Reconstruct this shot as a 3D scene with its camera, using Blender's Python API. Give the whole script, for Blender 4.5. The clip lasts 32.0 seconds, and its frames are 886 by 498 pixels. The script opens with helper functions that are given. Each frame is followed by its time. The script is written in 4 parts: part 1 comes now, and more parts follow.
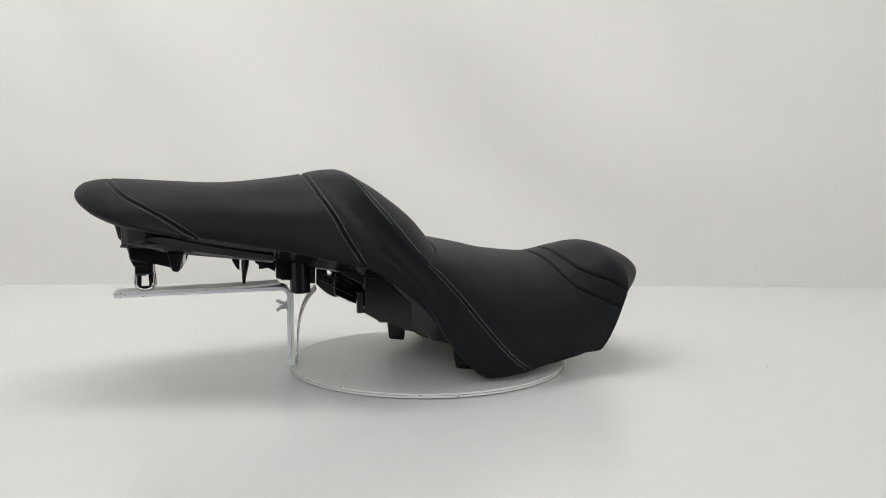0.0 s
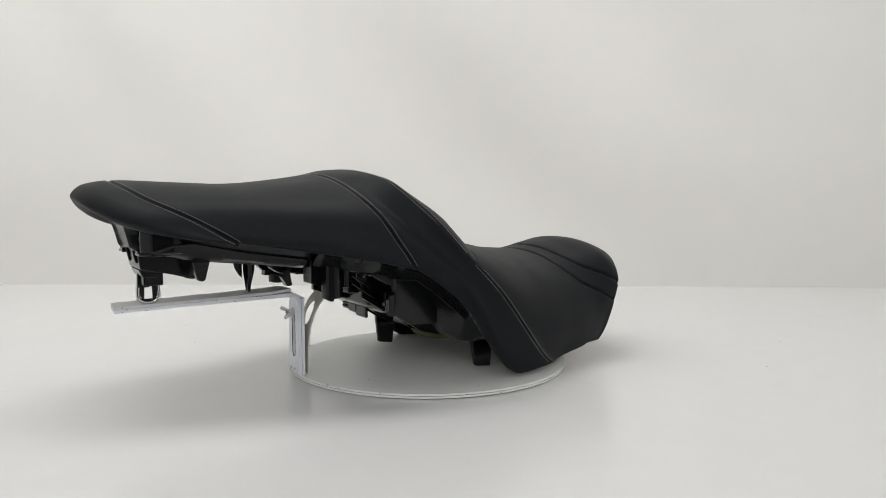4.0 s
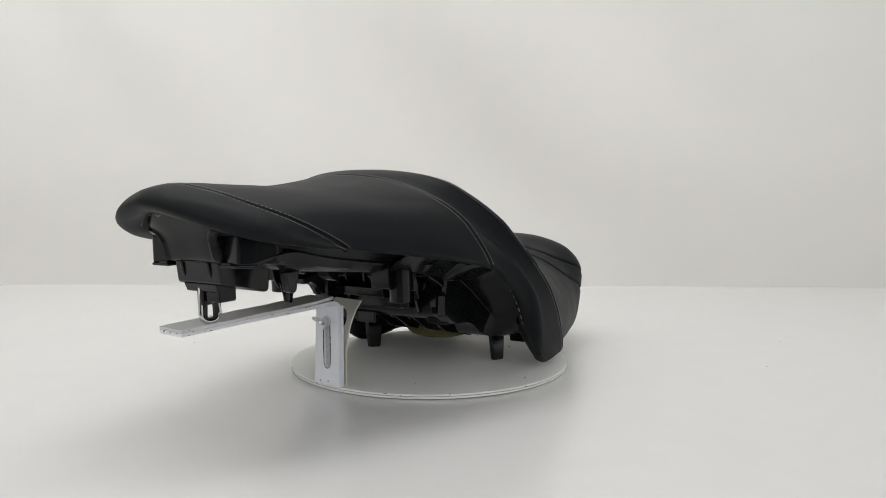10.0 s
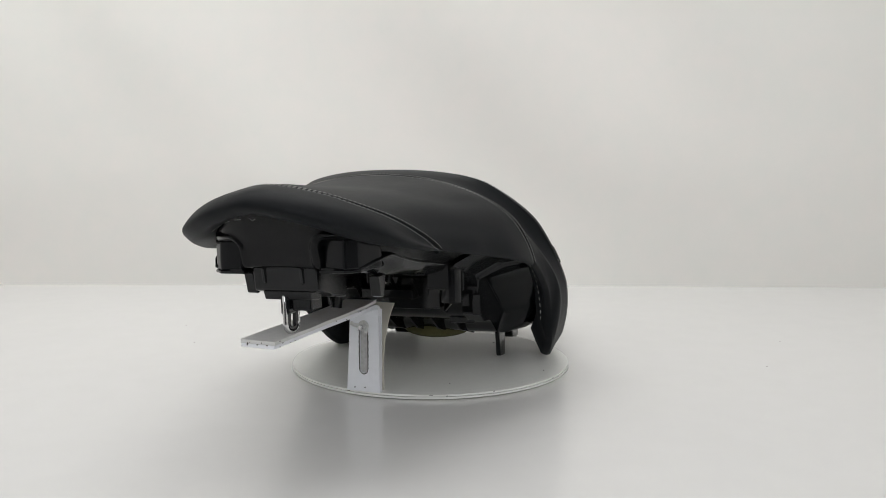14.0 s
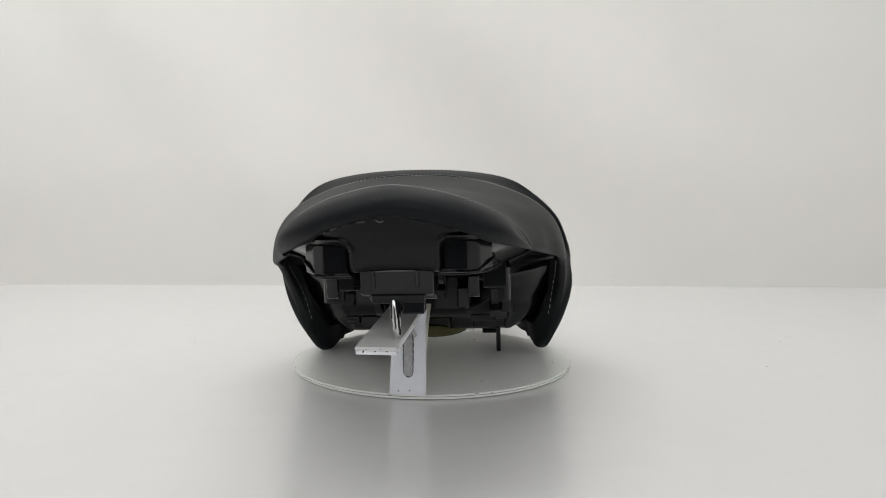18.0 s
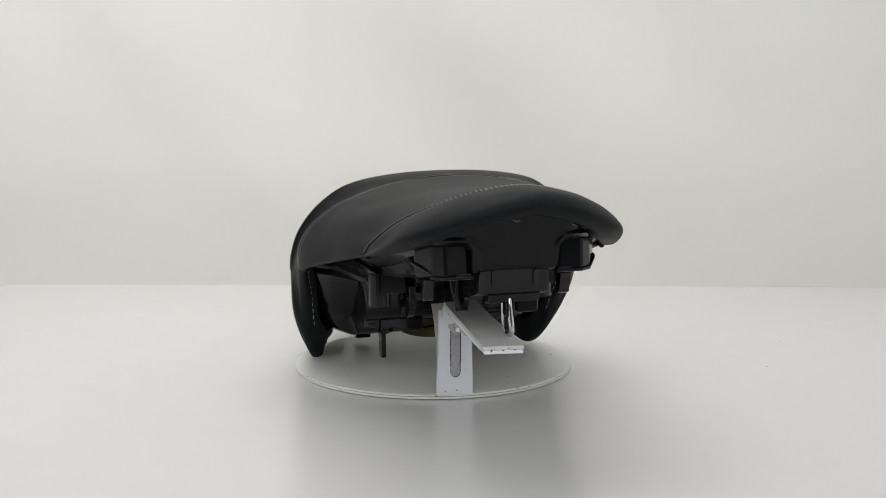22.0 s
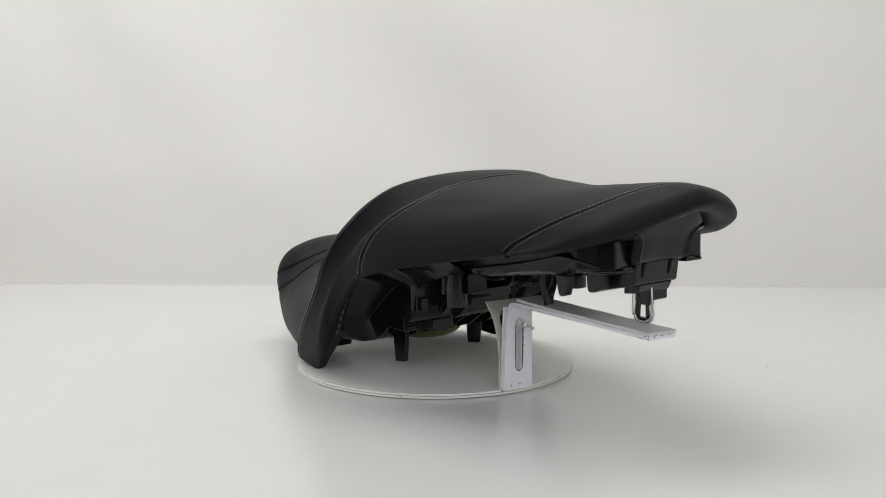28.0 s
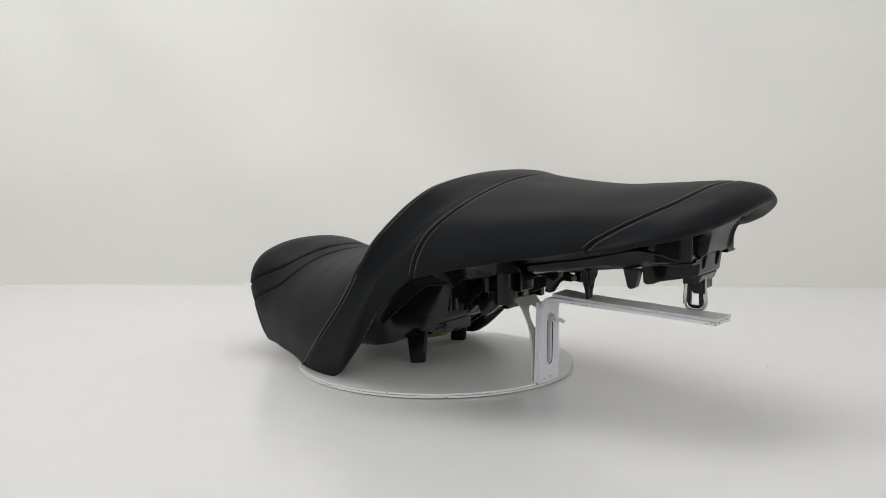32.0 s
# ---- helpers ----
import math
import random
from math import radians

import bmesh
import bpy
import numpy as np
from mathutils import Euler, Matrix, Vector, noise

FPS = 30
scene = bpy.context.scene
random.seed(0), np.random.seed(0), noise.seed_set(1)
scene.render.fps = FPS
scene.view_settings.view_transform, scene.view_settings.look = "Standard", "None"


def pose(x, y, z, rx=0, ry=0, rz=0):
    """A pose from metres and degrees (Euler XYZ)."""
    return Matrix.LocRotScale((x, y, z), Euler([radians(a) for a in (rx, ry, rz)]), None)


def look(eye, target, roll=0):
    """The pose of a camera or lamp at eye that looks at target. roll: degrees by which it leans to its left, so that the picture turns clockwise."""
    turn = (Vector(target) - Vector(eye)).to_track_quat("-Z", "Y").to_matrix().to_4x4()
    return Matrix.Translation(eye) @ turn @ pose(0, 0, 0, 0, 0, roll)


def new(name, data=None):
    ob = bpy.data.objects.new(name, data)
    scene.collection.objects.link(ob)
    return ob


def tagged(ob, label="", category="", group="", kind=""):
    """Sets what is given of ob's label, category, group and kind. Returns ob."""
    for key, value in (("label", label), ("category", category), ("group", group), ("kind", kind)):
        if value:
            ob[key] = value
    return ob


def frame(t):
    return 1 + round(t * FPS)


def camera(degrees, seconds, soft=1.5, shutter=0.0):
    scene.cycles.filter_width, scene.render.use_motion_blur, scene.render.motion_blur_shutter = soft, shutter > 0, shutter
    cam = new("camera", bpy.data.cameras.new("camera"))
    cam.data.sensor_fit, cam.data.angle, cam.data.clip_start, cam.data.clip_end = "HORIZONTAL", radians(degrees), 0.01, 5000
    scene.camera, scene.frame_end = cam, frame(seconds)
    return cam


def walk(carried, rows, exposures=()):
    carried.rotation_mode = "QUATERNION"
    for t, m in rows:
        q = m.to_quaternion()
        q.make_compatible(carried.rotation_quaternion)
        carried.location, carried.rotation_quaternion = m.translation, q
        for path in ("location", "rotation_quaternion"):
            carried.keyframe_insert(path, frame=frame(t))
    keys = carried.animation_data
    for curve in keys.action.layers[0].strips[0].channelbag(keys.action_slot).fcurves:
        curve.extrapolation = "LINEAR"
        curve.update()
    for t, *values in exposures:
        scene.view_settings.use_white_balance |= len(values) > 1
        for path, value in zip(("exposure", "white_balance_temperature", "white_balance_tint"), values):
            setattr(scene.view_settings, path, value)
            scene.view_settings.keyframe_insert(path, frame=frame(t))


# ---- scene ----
cam = camera(56.12, 32.0, soft=0.85)
EYE = (0.0, -1.15, 0.2708)
walk(cam, [(0, look(EYE, (0.0139, -0.1554, 0.1678), -0.07)), (32, look(EYE, (0.0139, -0.1554, 0.1678), -0.07))])

# turn of the turntable in degrees, by seconds
TURN = [(0, 0.0), (4, 16.45), (8, 32.69), (12, 48.8), (16, 64.85), (20, 80.86), (24, 96.85), (28, 112.82), (32, 128.72)]
SEAT_YAW = 13.1
STAND_YAW = 10.2
SEAT_SHIFT = 0.0011
SEAT_ROLL = -1.35
FLOOR = -0.0065

# ---------------------------------------------------------------- light
world = bpy.data.worlds.new("studio")
scene.world = world
world.use_nodes = True
world.node_tree.nodes["Background"].inputs[0].default_value = (0.9, 0.95, 1.0, 1)
world.node_tree.nodes["Background"].inputs[1].default_value = 0.05
scene.view_settings.exposure = 0.0


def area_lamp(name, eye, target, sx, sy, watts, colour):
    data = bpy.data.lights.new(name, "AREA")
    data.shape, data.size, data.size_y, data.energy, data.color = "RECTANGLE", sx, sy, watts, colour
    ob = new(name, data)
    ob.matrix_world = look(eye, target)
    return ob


area_lamp("ceiling_lamp", (-0.30, 0.38, 2.14), (-0.52, 1.05, 0), 1.9, 1.3, 37.8, (1.0, 0.995, 0.985))
# added fill from behind the camera; no window or lamp is seen there
area_lamp("front_fill", (-0.15, -2.12, 0.98), (-0.30, 0.6, 0.45), 2.2, 1.5, 22.4, (0.98, 0.98, 1.0))


# ---------------------------------------------------------------- materials
def material(name, colour, rough=0.5, metal=0.0, spec=0.5, vary=0.06, scale=30.0, bump=0.0, bump_scale=400.0, rough_vary=0.0, hues=None):
    """A principled material with colour drift at two sizes and fine relief."""
    m = bpy.data.materials.new(name)
    m.use_nodes = True
    nt = m.node_tree
    b = nt.nodes["Principled BSDF"]
    b.inputs["Roughness"].default_value, b.inputs["Metallic"].default_value = rough, metal
    b.inputs["Specular IOR Level"].default_value = spec
    co = nt.nodes.new("ShaderNodeTexCoord")
    big, fine = nt.nodes.new("ShaderNodeTexNoise"), nt.nodes.new("ShaderNodeTexNoise")
    big.inputs["Scale"].default_value, fine.inputs["Scale"].default_value = scale * 0.2, scale * 4
    big.inputs["Detail"].default_value, fine.inputs["Detail"].default_value = 3, 4
    add = nt.nodes.new("ShaderNodeMath")
    add.operation = "ADD"
    ramp = nt.nodes.new("ShaderNodeValToRGB")
    half = nt.nodes.new("ShaderNodeMath")
    half.operation, half.inputs[1].default_value = "MULTIPLY", 0.5
    lo, hi = [c * (1 - vary) for c in colour], [min(1, c * (1 + vary)) for c in colour]
    if hues:
        lo, hi = hues
    ramp.color_ramp.elements[0].color, ramp.color_ramp.elements[1].color = (*lo, 1), (*hi, 1)
    ramp.color_ramp.elements[0].position, ramp.color_ramp.elements[1].position = 0.3, 0.7
    for n in (big, fine):
        nt.links.new(co.outputs["Object"], n.inputs["Vector"])
    nt.links.new(big.outputs["Fac"], add.inputs[0])
    nt.links.new(fine.outputs["Fac"], add.inputs[1])
    nt.links.new(add.outputs[0], half.inputs[0])
    nt.links.new(half.outputs[0], ramp.inputs["Fac"])
    nt.links.new(ramp.outputs["Color"], b.inputs["Base Color"])
    if rough_vary:
        mr = nt.nodes.new("ShaderNodeMapRange")
        mr.inputs["To Min"].default_value, mr.inputs["To Max"].default_value = rough - rough_vary, rough + rough_vary
        nt.links.new(half.outputs[0], mr.inputs["Value"])
        nt.links.new(mr.outputs["Result"], b.inputs["Roughness"])
    if bump:
        v = nt.nodes.new("ShaderNodeTexVoronoi")
        v.inputs["Scale"].default_value = bump_scale
        nt.links.new(co.outputs["Object"], v.inputs["Vector"])
        bp = nt.nodes.new("ShaderNodeBump")
        bp.inputs["Strength"].default_value, bp.inputs["Distance"].default_value = bump, 0.0004
        nt.links.new(v.outputs["Distance"], bp.inputs["Height"])
        nt.links.new(bp.outputs["Normal"], b.inputs["Normal"])
    return m


VINYL = material("black_vinyl", (0.0080, 0.0092, 0.0106), 0.5, spec=0.12, vary=0.14, bump=0.2, bump_scale=900, rough_vary=0.06)
PLASTIC = material("black_plastic", (0.0060, 0.0066, 0.0075), 0.16, spec=0.34, vary=0.2, bump=0.012, bump_scale=300, rough_vary=0.04)
TRAY = material("matt_black_plastic", (0.0028, 0.0032, 0.0038), 0.25, spec=0.22, vary=0.2, bump=0.02, bump_scale=300, rough_vary=0.05)
THREAD = material("grey_thread", (0.30, 0.30, 0.29), 0.8, vary=0.15)
STEEL = material("bright_steel", (0.62, 0.62, 0.62), 0.18, metal=1.0, rough_vary=0.05)
WHITE_PAINT = material("white_paint", (0.80, 0.82, 0.86), 0.4, vary=0.04, rough_vary=0.08)
GREY_PAINT = material("worn_grey_paint", (0.62, 0.62, 0.61), 0.42, vary=0.1, rough_vary=0.1)
DISC_PAINT = material("white_disc_sheet", (0.84, 0.85, 0.82), 0.35, vary=0.03, rough_vary=0.05)
CREAM = material("cream_plastic", (0.66, 0.64, 0.56), 0.45, vary=0.05)
TABLE = material("white_table", (0.68, 0.679, 0.67), 0.25, spec=0.8, vary=0.02, scale=6)
CLOTH = material("white_backdrop_cloth", (0.76, 0.75, 0.725), 0.9, spec=0.1, scale=5, bump=0.05, bump_scale=900, hues=((0.775, 0.785, 0.752), (0.822, 0.795, 0.765)))
SIDE = material("white_bounce_paint", (0.82, 0.815, 0.8), 0.8, vary=0.02, scale=4)
ROOM = material("room_paint", (0.055, 0.055, 0.057), 0.8, vary=0.05, scale=4)
OLIVE = material("olive_foam", (0.10, 0.095, 0.035), 0.9, vary=0.2)
GREY_CHIP = material("bare_edge", (0.22, 0.21, 0.2), 0.7, vary=0.2)
RUST = material("bare_dark_steel", (0.05, 0.045, 0.04), 0.7, vary=0.3)
SLOT_GREY = material("grey_slot_insert", (0.48, 0.48, 0.48), 0.5, vary=0.3, rough_vary=0.1, scale=60)
FRAY = material("pale_worn_vinyl", (0.10, 0.10, 0.095), 0.8, vary=0.4, scale=120)
# also stands in for shade in the seam fold, post bores and vent slots
DARK = material("dark_parts_and_shade", (0.02, 0.02, 0.02), 0.8)


# ---------------------------------------------------------------- mesh helpers
def mesh_of(name, verts, faces, mat, smooth=True):
    me = bpy.data.meshes.new(name)
    me.from_pydata([tuple(v) for v in verts], [], [tuple(f) for f in faces])
    me.materials.append(mat)
    if smooth:
        me.polygons.foreach_set("use_smooth", [True] * len(me.polygons))
    me.update()
    return me


def link(name, me, parent, label="", at=None):
    ob = new(name, me)
    ob.parent = parent
    if at is not None:
        ob.matrix_basis = at
    if label:
        tagged(ob, label)
    return ob


def part(name, bm, mat, parent, label="", smooth=False, at=None):
    me = bpy.data.meshes.new(name)
    bmesh.ops.recalc_face_normals(bm, faces=bm.faces)
    bm.to_mesh(me)
    bm.free()
    me.materials.append(mat)
    if smooth:
        me.polygons.foreach_set("use_smooth", [True] * len(me.polygons))
    return link(name, me, parent, label, at)


def block(bm, x0, x1, y0, y1, z0, z1, bevel=0.0, m=None, taper=0.0):
    """A bevelled box; taper narrows its foot by that share."""
    r = bmesh.ops.create_cube(bm, size=1)
    for v in r["verts"]:
        k = 1 - taper if v.co.z < 0 else 1
        v.co = Vector(((x0 + x1) / 2 + v.co.x * k * (x1 - x0), (y0 + y1) / 2 + v.co.y * k * (y1 - y0), (z0 + z1) / 2 + v.co.z * (z1 - z0)))
        if m is not None:
            v.co = m @ v.co
    if bevel:
        es = {e for v in r["verts"] for e in v.link_edges}
        bmesh.ops.bevel(bm, geom=list(es), offset=bevel, segments=2, affect="EDGES", profile=0.5)
    return bm


def prism(bm, outline, lo, hi, axis="y", bevel=0.0):
    """An outline (a, b) pushed from lo to hi along an axis: y: (x, z), z: (x, y), x: (y, z)."""
    def at(a, b, c):
        return {"y": (a, c, b), "z": (a, b, c), "x": (c, a, b)}[axis]
    v0 = [bm.verts.new(at(a, b, lo)) for a, b in outline]
    v1 = [bm.verts.new(at(a, b, hi)) for a, b in outline]
    n = len(outline)
    fs = [bm.faces.new(v0), bm.faces.new(v1[::-1])]
    fs += [bm.faces.new((v0[(i + 1) % n], v0[i], v1[i], v1[(i + 1) % n])) for i in range(n)]
    if bevel:
        es = {e for f in fs for e in f.edges}
        bmesh.ops.bevel(bm, geom=list(es), offset=bevel, segments=2, affect="EDGES", profile=0.5)
    return bm


def tube(bm, pts, r, sides=10, closed=False):
    """A round rod along points."""
    pts = [Vector(p) for p in pts]
    rings, n = [], len(pts)
    for i, p in enumerate(pts):
        a, b = pts[(i - 1) % n if closed else max(i - 1, 0)], pts[(i + 1) % n if closed else min(i + 1, n - 1)]
        d = (b - a).normalized()
        s = d.cross(Vector((0.3, 0.2, 1)).normalized() if abs(d.z) < 0.9 else Vector((1, 0.1, 0))).normalized()
        t = d.cross(s)
        rings.append([bm.verts.new(p + r * (math.cos(k * math.tau / sides) * s + math.sin(k * math.tau / sides) * t)) for k in range(sides)])
    for i in range(n if closed else n - 1):
        for k in range(sides):
            bm.faces.new((rings[i][k], rings[i][(k + 1) % sides], rings[(i + 1) % n][(k + 1) % sides], rings[(i + 1) % n][k]))
    if not closed:
        bm.faces.new(rings[0][::-1])
        bm.faces.new(rings[-1])
    return bm


def spline(points, n):
    """n points evenly along a smooth curve through the given ones."""
    p = np.array(points, float)
    seg = np.sqrt(np.linalg.norm(np.diff(p, axis=0), axis=1)) + 1e-9
    k = np.concatenate([[0], np.cumsum(seg)])
    t = np.gradient(p, k, axis=0)
    out = []
    for q in np.linspace(0, k[-1], 40 * len(p)):
        i = min(max(np.searchsorted(k, q) - 1, 0), len(p) - 2)
        h = k[i + 1] - k[i]
        s = (q - k[i]) / h
        out.append((2 * s**3 - 3 * s**2 + 1) * p[i] + (s**3 - 2 * s**2 + s) * h * t[i] + (3 * s**2 - 2 * s**3) * p[i + 1] + (s**3 - s**2) * h * t[i + 1])
    out = np.array(out)
    arc = np.concatenate([[0], np.cumsum(np.linalg.norm(np.diff(out, axis=0), axis=1))])
    want = np.linspace(0, arc[-1], n)
    return np.stack([np.interp(want, arc, out[:, j]) for j in range(out.shape[1])], 1)


def across(rows, knots, want):
    """Smooth rows between control rows (each n x 3) at the wanted knots."""
    rows, knots = np.array(rows, float), np.array(knots, float)
    slope = np.diff(rows, axis=0) / np.diff(knots)[:, None, None]
    tan = np.zeros_like(rows)
    tan[0], tan[-1] = slope[0], slope[-1]
    a, b = slope[:-1], slope[1:]
    tan[1:-1] = np.where(a * b > 0, 2 * a * b / (a + b + np.copysign(1e-12, a + b)), 0.15 * (a + b))
    out = []
    for q in want:
        i = min(max(np.searchsorted(knots, q) - 1, 0), len(knots) - 2)
        h = knots[i + 1] - knots[i]
        s = (q - knots[i]) / h
        out.append((2 * s**3 - 3 * s**2 + 1) * rows[i] + (s**3 - 2 * s**2 + s) * h * tan[i] + (3 * s**2 - 2 * s**3) * rows[i + 1] + (s**3 - s**2) * h * tan[i + 1])
    return np.array(out)


def mirrored(grid):
    """Half rows, from the middle to the edge, made whole across the middle; the hump of the cover sits a little askew."""
    other = grid[:, :0:-1].copy()
    other[:, :, 1] *= -1
    return skewed(np.concatenate([other, grid], axis=1))


def skewed(g):
    a, b = np.clip((g[..., 2] - 0.10) / 0.09, 0, 1), np.clip((g[..., 0] + 0.19) / 0.07, 0, 1)
    w = a * a * (3 - 2 * a) * b * b * (3 - 2 * b)
    g[..., 0] += 0.048 * g[..., 1] * w
    g[..., 1] += 0.005 * w
    # the bolster stands out further on one side than on the other
    seam = np.interp(g[..., 2], (0.02, 0.075, 0.127, 0.178, 0.2285, 0.256), (0.07, 0.0165, -0.026, -0.0605, -0.0935, -0.122))
    near = np.exp(-((g[..., 0] - seam) / 0.06) ** 2) * ramp(g[..., 2], 0.02, 0.11) * (1 - 0.86 * ramp(g[..., 2], 0.185, 0.238))
    for sgn, k in ((-1, 1.0), (1, 0.3)):
        b2 = near * ramp(sgn * g[..., 1], 0.03, 0.13) * k
        g[..., 0] += 0.0040 * b2
        g[..., 1] += sgn * 0.0080 * b2
        g[..., 2] += 0.0050 * b2
    # the second seam ends further back on the same side as the smaller bolster
    foot = np.exp(-((g[..., 0] + 0.123) / 0.035) ** 2) * (1 - ramp(g[..., 2], 0.150, 0.215)) * ramp(g[..., 2], 0.05, 0.14)
    g[..., 0] += foot * (0.0022 * ramp(-g[..., 1], 0.10, 0.15) - 0.0070 * ramp(g[..., 1], 0.10, 0.15))
    # and the tail is fuller at its corners
    tail = ramp(-g[..., 0], 0.33, 0.42) * ramp(np.abs(g[..., 1]), 0.01, 0.055) * ramp(g[..., 2], 0.196, 0.212)
    g[..., 0] -= 0.0030 * tail
    g[..., 1] += 0.0030 * tail * np.sign(g[..., 1])
    return g


def ramp(x, a, b):
    k = np.clip((x - a) / (b - a), 0, 1)
    return k * k * (3 - 2 * k)


def grid_mesh(name, g, mat):
    r, c = g.shape[:2]
    faces = [(i * c + j, i * c + j + 1, (i + 1) * c + j + 1, (i + 1) * c + j) for i in range(r - 1) for j in range(c - 1)]
    return mesh_of(name, g.reshape(-1, 3), faces, mat)


def grid_normals(g):
    du, dv = np.gradient(g, axis=0), np.gradient(g, axis=1)
    n = np.cross(du, dv)
    return n / (np.linalg.norm(n, axis=2, keepdims=True) + 1e-12)


# ---------------------------------------------------------------- room and set
def quad_wall(name, x0, x1, y0, y1, z0, z1, mat, label):
    bm = bmesh.new()
    block(bm, x0, x1, y0, y1, z0, z1)
    ob = part(name, bm, mat, None, label)
    return tagged(ob, label, kind="structure")


# unseen shell: dark walls keep gloss reflections black, white ones bounce fill light
quad_wall("wall_south", -1.35, 1.35, -2.3, -2.2, -0.9, 2.2, ROOM, "unseen dark wall behind the camera, toned to darken reflections")
quad_wall("wall_west", -1.35, -1.25, -2.2, 1.2, -0.9, 2.2, SIDE, "unseen white wall that bounces light onto the table")
quad_wall("wall_east", 1.25, 1.35, -2.2, 1.2, -0.9, 2.2, SIDE, "unseen white wall that bounces light onto the table")
quad_wall("wall_north", -1.35, 1.35, 1.2, 1.3, -0.9, 2.2, ROOM, "plain grey room wall behind the backdrop")
quad_wall("ceiling", -1.35, 1.35, -2.3, 1.3, 2.2, 2.3, SIDE, "plain white room ceiling")
quad_wall("floor", -1.35, 1.35, -2.3, 1.3, -1.0, -0.9, ROOM, "plain grey room floor")


def build_table():
    bm = bmesh.new()
    block(bm, -1.22, 1.22, -0.95, 1.1, FLOOR - 0.03, FLOOR, 0.004)
    top = part("white_table", bm, TABLE, None)
    tagged(top, "glossy white table top under the turntable", "table")
    for x, y, r in ((-0.368, 0.124, 0.0013), (-0.421, 0.260, 0.0012), (0.542, 0.114, 0.0011), (0.458, -0.043, 0.0010)):
        b = bmesh.new()
        n = 8
        prism(b, [(x + r * math.cos(math.tau * i / n), y + 0.8 * r * math.sin(math.tau * i / n)) for i in range(n)], FLOOR - 0.0002, FLOOR + 0.0003, "z")
        part("speck", b, GREY_CHIP, top, "small grey speck on the table")
    for x in (-1.15, 1.15):
        for y in (-0.85, 1.0):
            b = bmesh.new()
            block(b, x - 0.03, x + 0.03, y - 0.03, y + 0.03, -0.9, FLOOR - 0.031, 0.003)
            part("leg", b, WHITE_PAINT, top)


def build_backdrop():
    nx, nz = 150, 70
    pts = []
    levels = [-0.006, -0.003, -0.001, 0.002, 0.008, 0.016] + [0.028 + 1.6 * k / nz for k in range(nz - 5)]
    for lift in levels:
        z = FLOOR + lift
        for i in range(nx + 1):
            x = -1.22 + 2.44 * i / nx
            y = 0.728 - 0.048 * x - 0.012 * x * x
            up = min(1, max(0, z - FLOOR) / 0.25)
            fold = 0.006 * math.sin(5.2 * x + 1.5 * z) + 0.034 * noise.noise((x * 2.0 + 1.3 * z, z * 0.9, 3.0)) + 0.009 * noise.noise((x * 4.2 + 3.2 * z, z * 2.2 - x, 9.0)) + 0.003 * noise.noise((x * 9.0 + 5.0 * z, z * 3.0, 5.0))
            pts.append((x, y + up * fold - 0.012 * up, z))
    c = nx + 1
    faces = [(k * c + i, k * c + i + 1, (k + 1) * c + i + 1, (k + 1) * c + i) for k in range(nz) for i in range(nx)]
    ob = new("backdrop", mesh_of("backdrop", pts, faces, CLOTH))
    s = ob.modifiers.new("thickness", "SOLIDIFY")
    s.thickness, s.offset = 0.002, 1
    tagged(ob, "off-white hanging cloth backdrop with soft creases", kind="structure")


build_table()
build_backdrop()

# ---------------------------------------------------------------- turntable and stand
turntable = tagged(new("turntable"), "white round turntable made of two thin discs, chipped at the rim", "turntable")
bracket = tagged(new("seat_bracket"), "white and grey steel bracket with slotted upright on the turntable", "bracket")


def build_turntable():
    cx, cy = -0.0069, -0.0017
    for nm, z0, z1, r in (("top_disc", -0.0022, 0.0, 0.190), ("lower_disc", -0.0052, -0.003, 0.1905)):
        bm = bmesh.new()
        n = 160
        prism(bm, [(cx + r * math.cos(math.tau * i / n), cy + r * math.sin(math.tau * i / n)) for i in range(n)], z0, z1, "z", 0.0006)
        part(nm, bm, DISC_PAINT, turntable, "thin white round sheet")
    bm = bmesh.new()
    n = 64
    prism(bm, [(0.17 * math.cos(math.tau * i / n), 0.17 * math.sin(math.tau * i / n)) for i in range(n)], FLOOR, -0.0028, "z")
    part("turning_base", bm, DARK, turntable)


build_turntable()

# ---------------------------------------------------------------- seat cover
seat = tagged(new("motorcycle_seat"), "black two-level motorcycle seat with grey double stitching, on a stand", "motorcycle seat")
AT = Matrix.Translation((0, SEAT_SHIFT, 0))

# half sections from the middle to the edge: along the seat, across it, up
REAR_LIP = [(-0.422, 0, 0.229), (-0.418, 0.028, 0.2235), (-0.410, 0.044, 0.218), (-0.398, 0.061, 0.2105), (-0.384, 0.074, 0.2035), (-0.340, 0.107, 0.190), (-0.308, 0.1235, 0.1825)]
REAR_EDGE = [(-0.435, 0, 0.226), (-0.430, 0.029, 0.221), (-0.422, 0.046, 0.2157), (-0.410, 0.065, 0.2076), (-0.395, 0.079, 0.2000), (-0.345, 0.113, 0.187), (-0.309, 0.1255, 0.1815)]
REAR_LOW = [(-0.446, 0, 0.2255), (-0.441, 0.030, 0.220), (-0.432, 0.052, 0.2135), (-0.419, 0.073, 0.205), (-0.401, 0.092, 0.197), (-0.350, 0.1185, 0.1865), (-0.3095, 0.1268, 0.1813)]
REAR_TIP = [(-0.4580, 0, 0.235), (-0.438, 0.062, 0.221), (-0.399, 0.105, 0.2035), (-0.350, 0.122, 0.190), (-0.308, 0.1285, 0.182)]
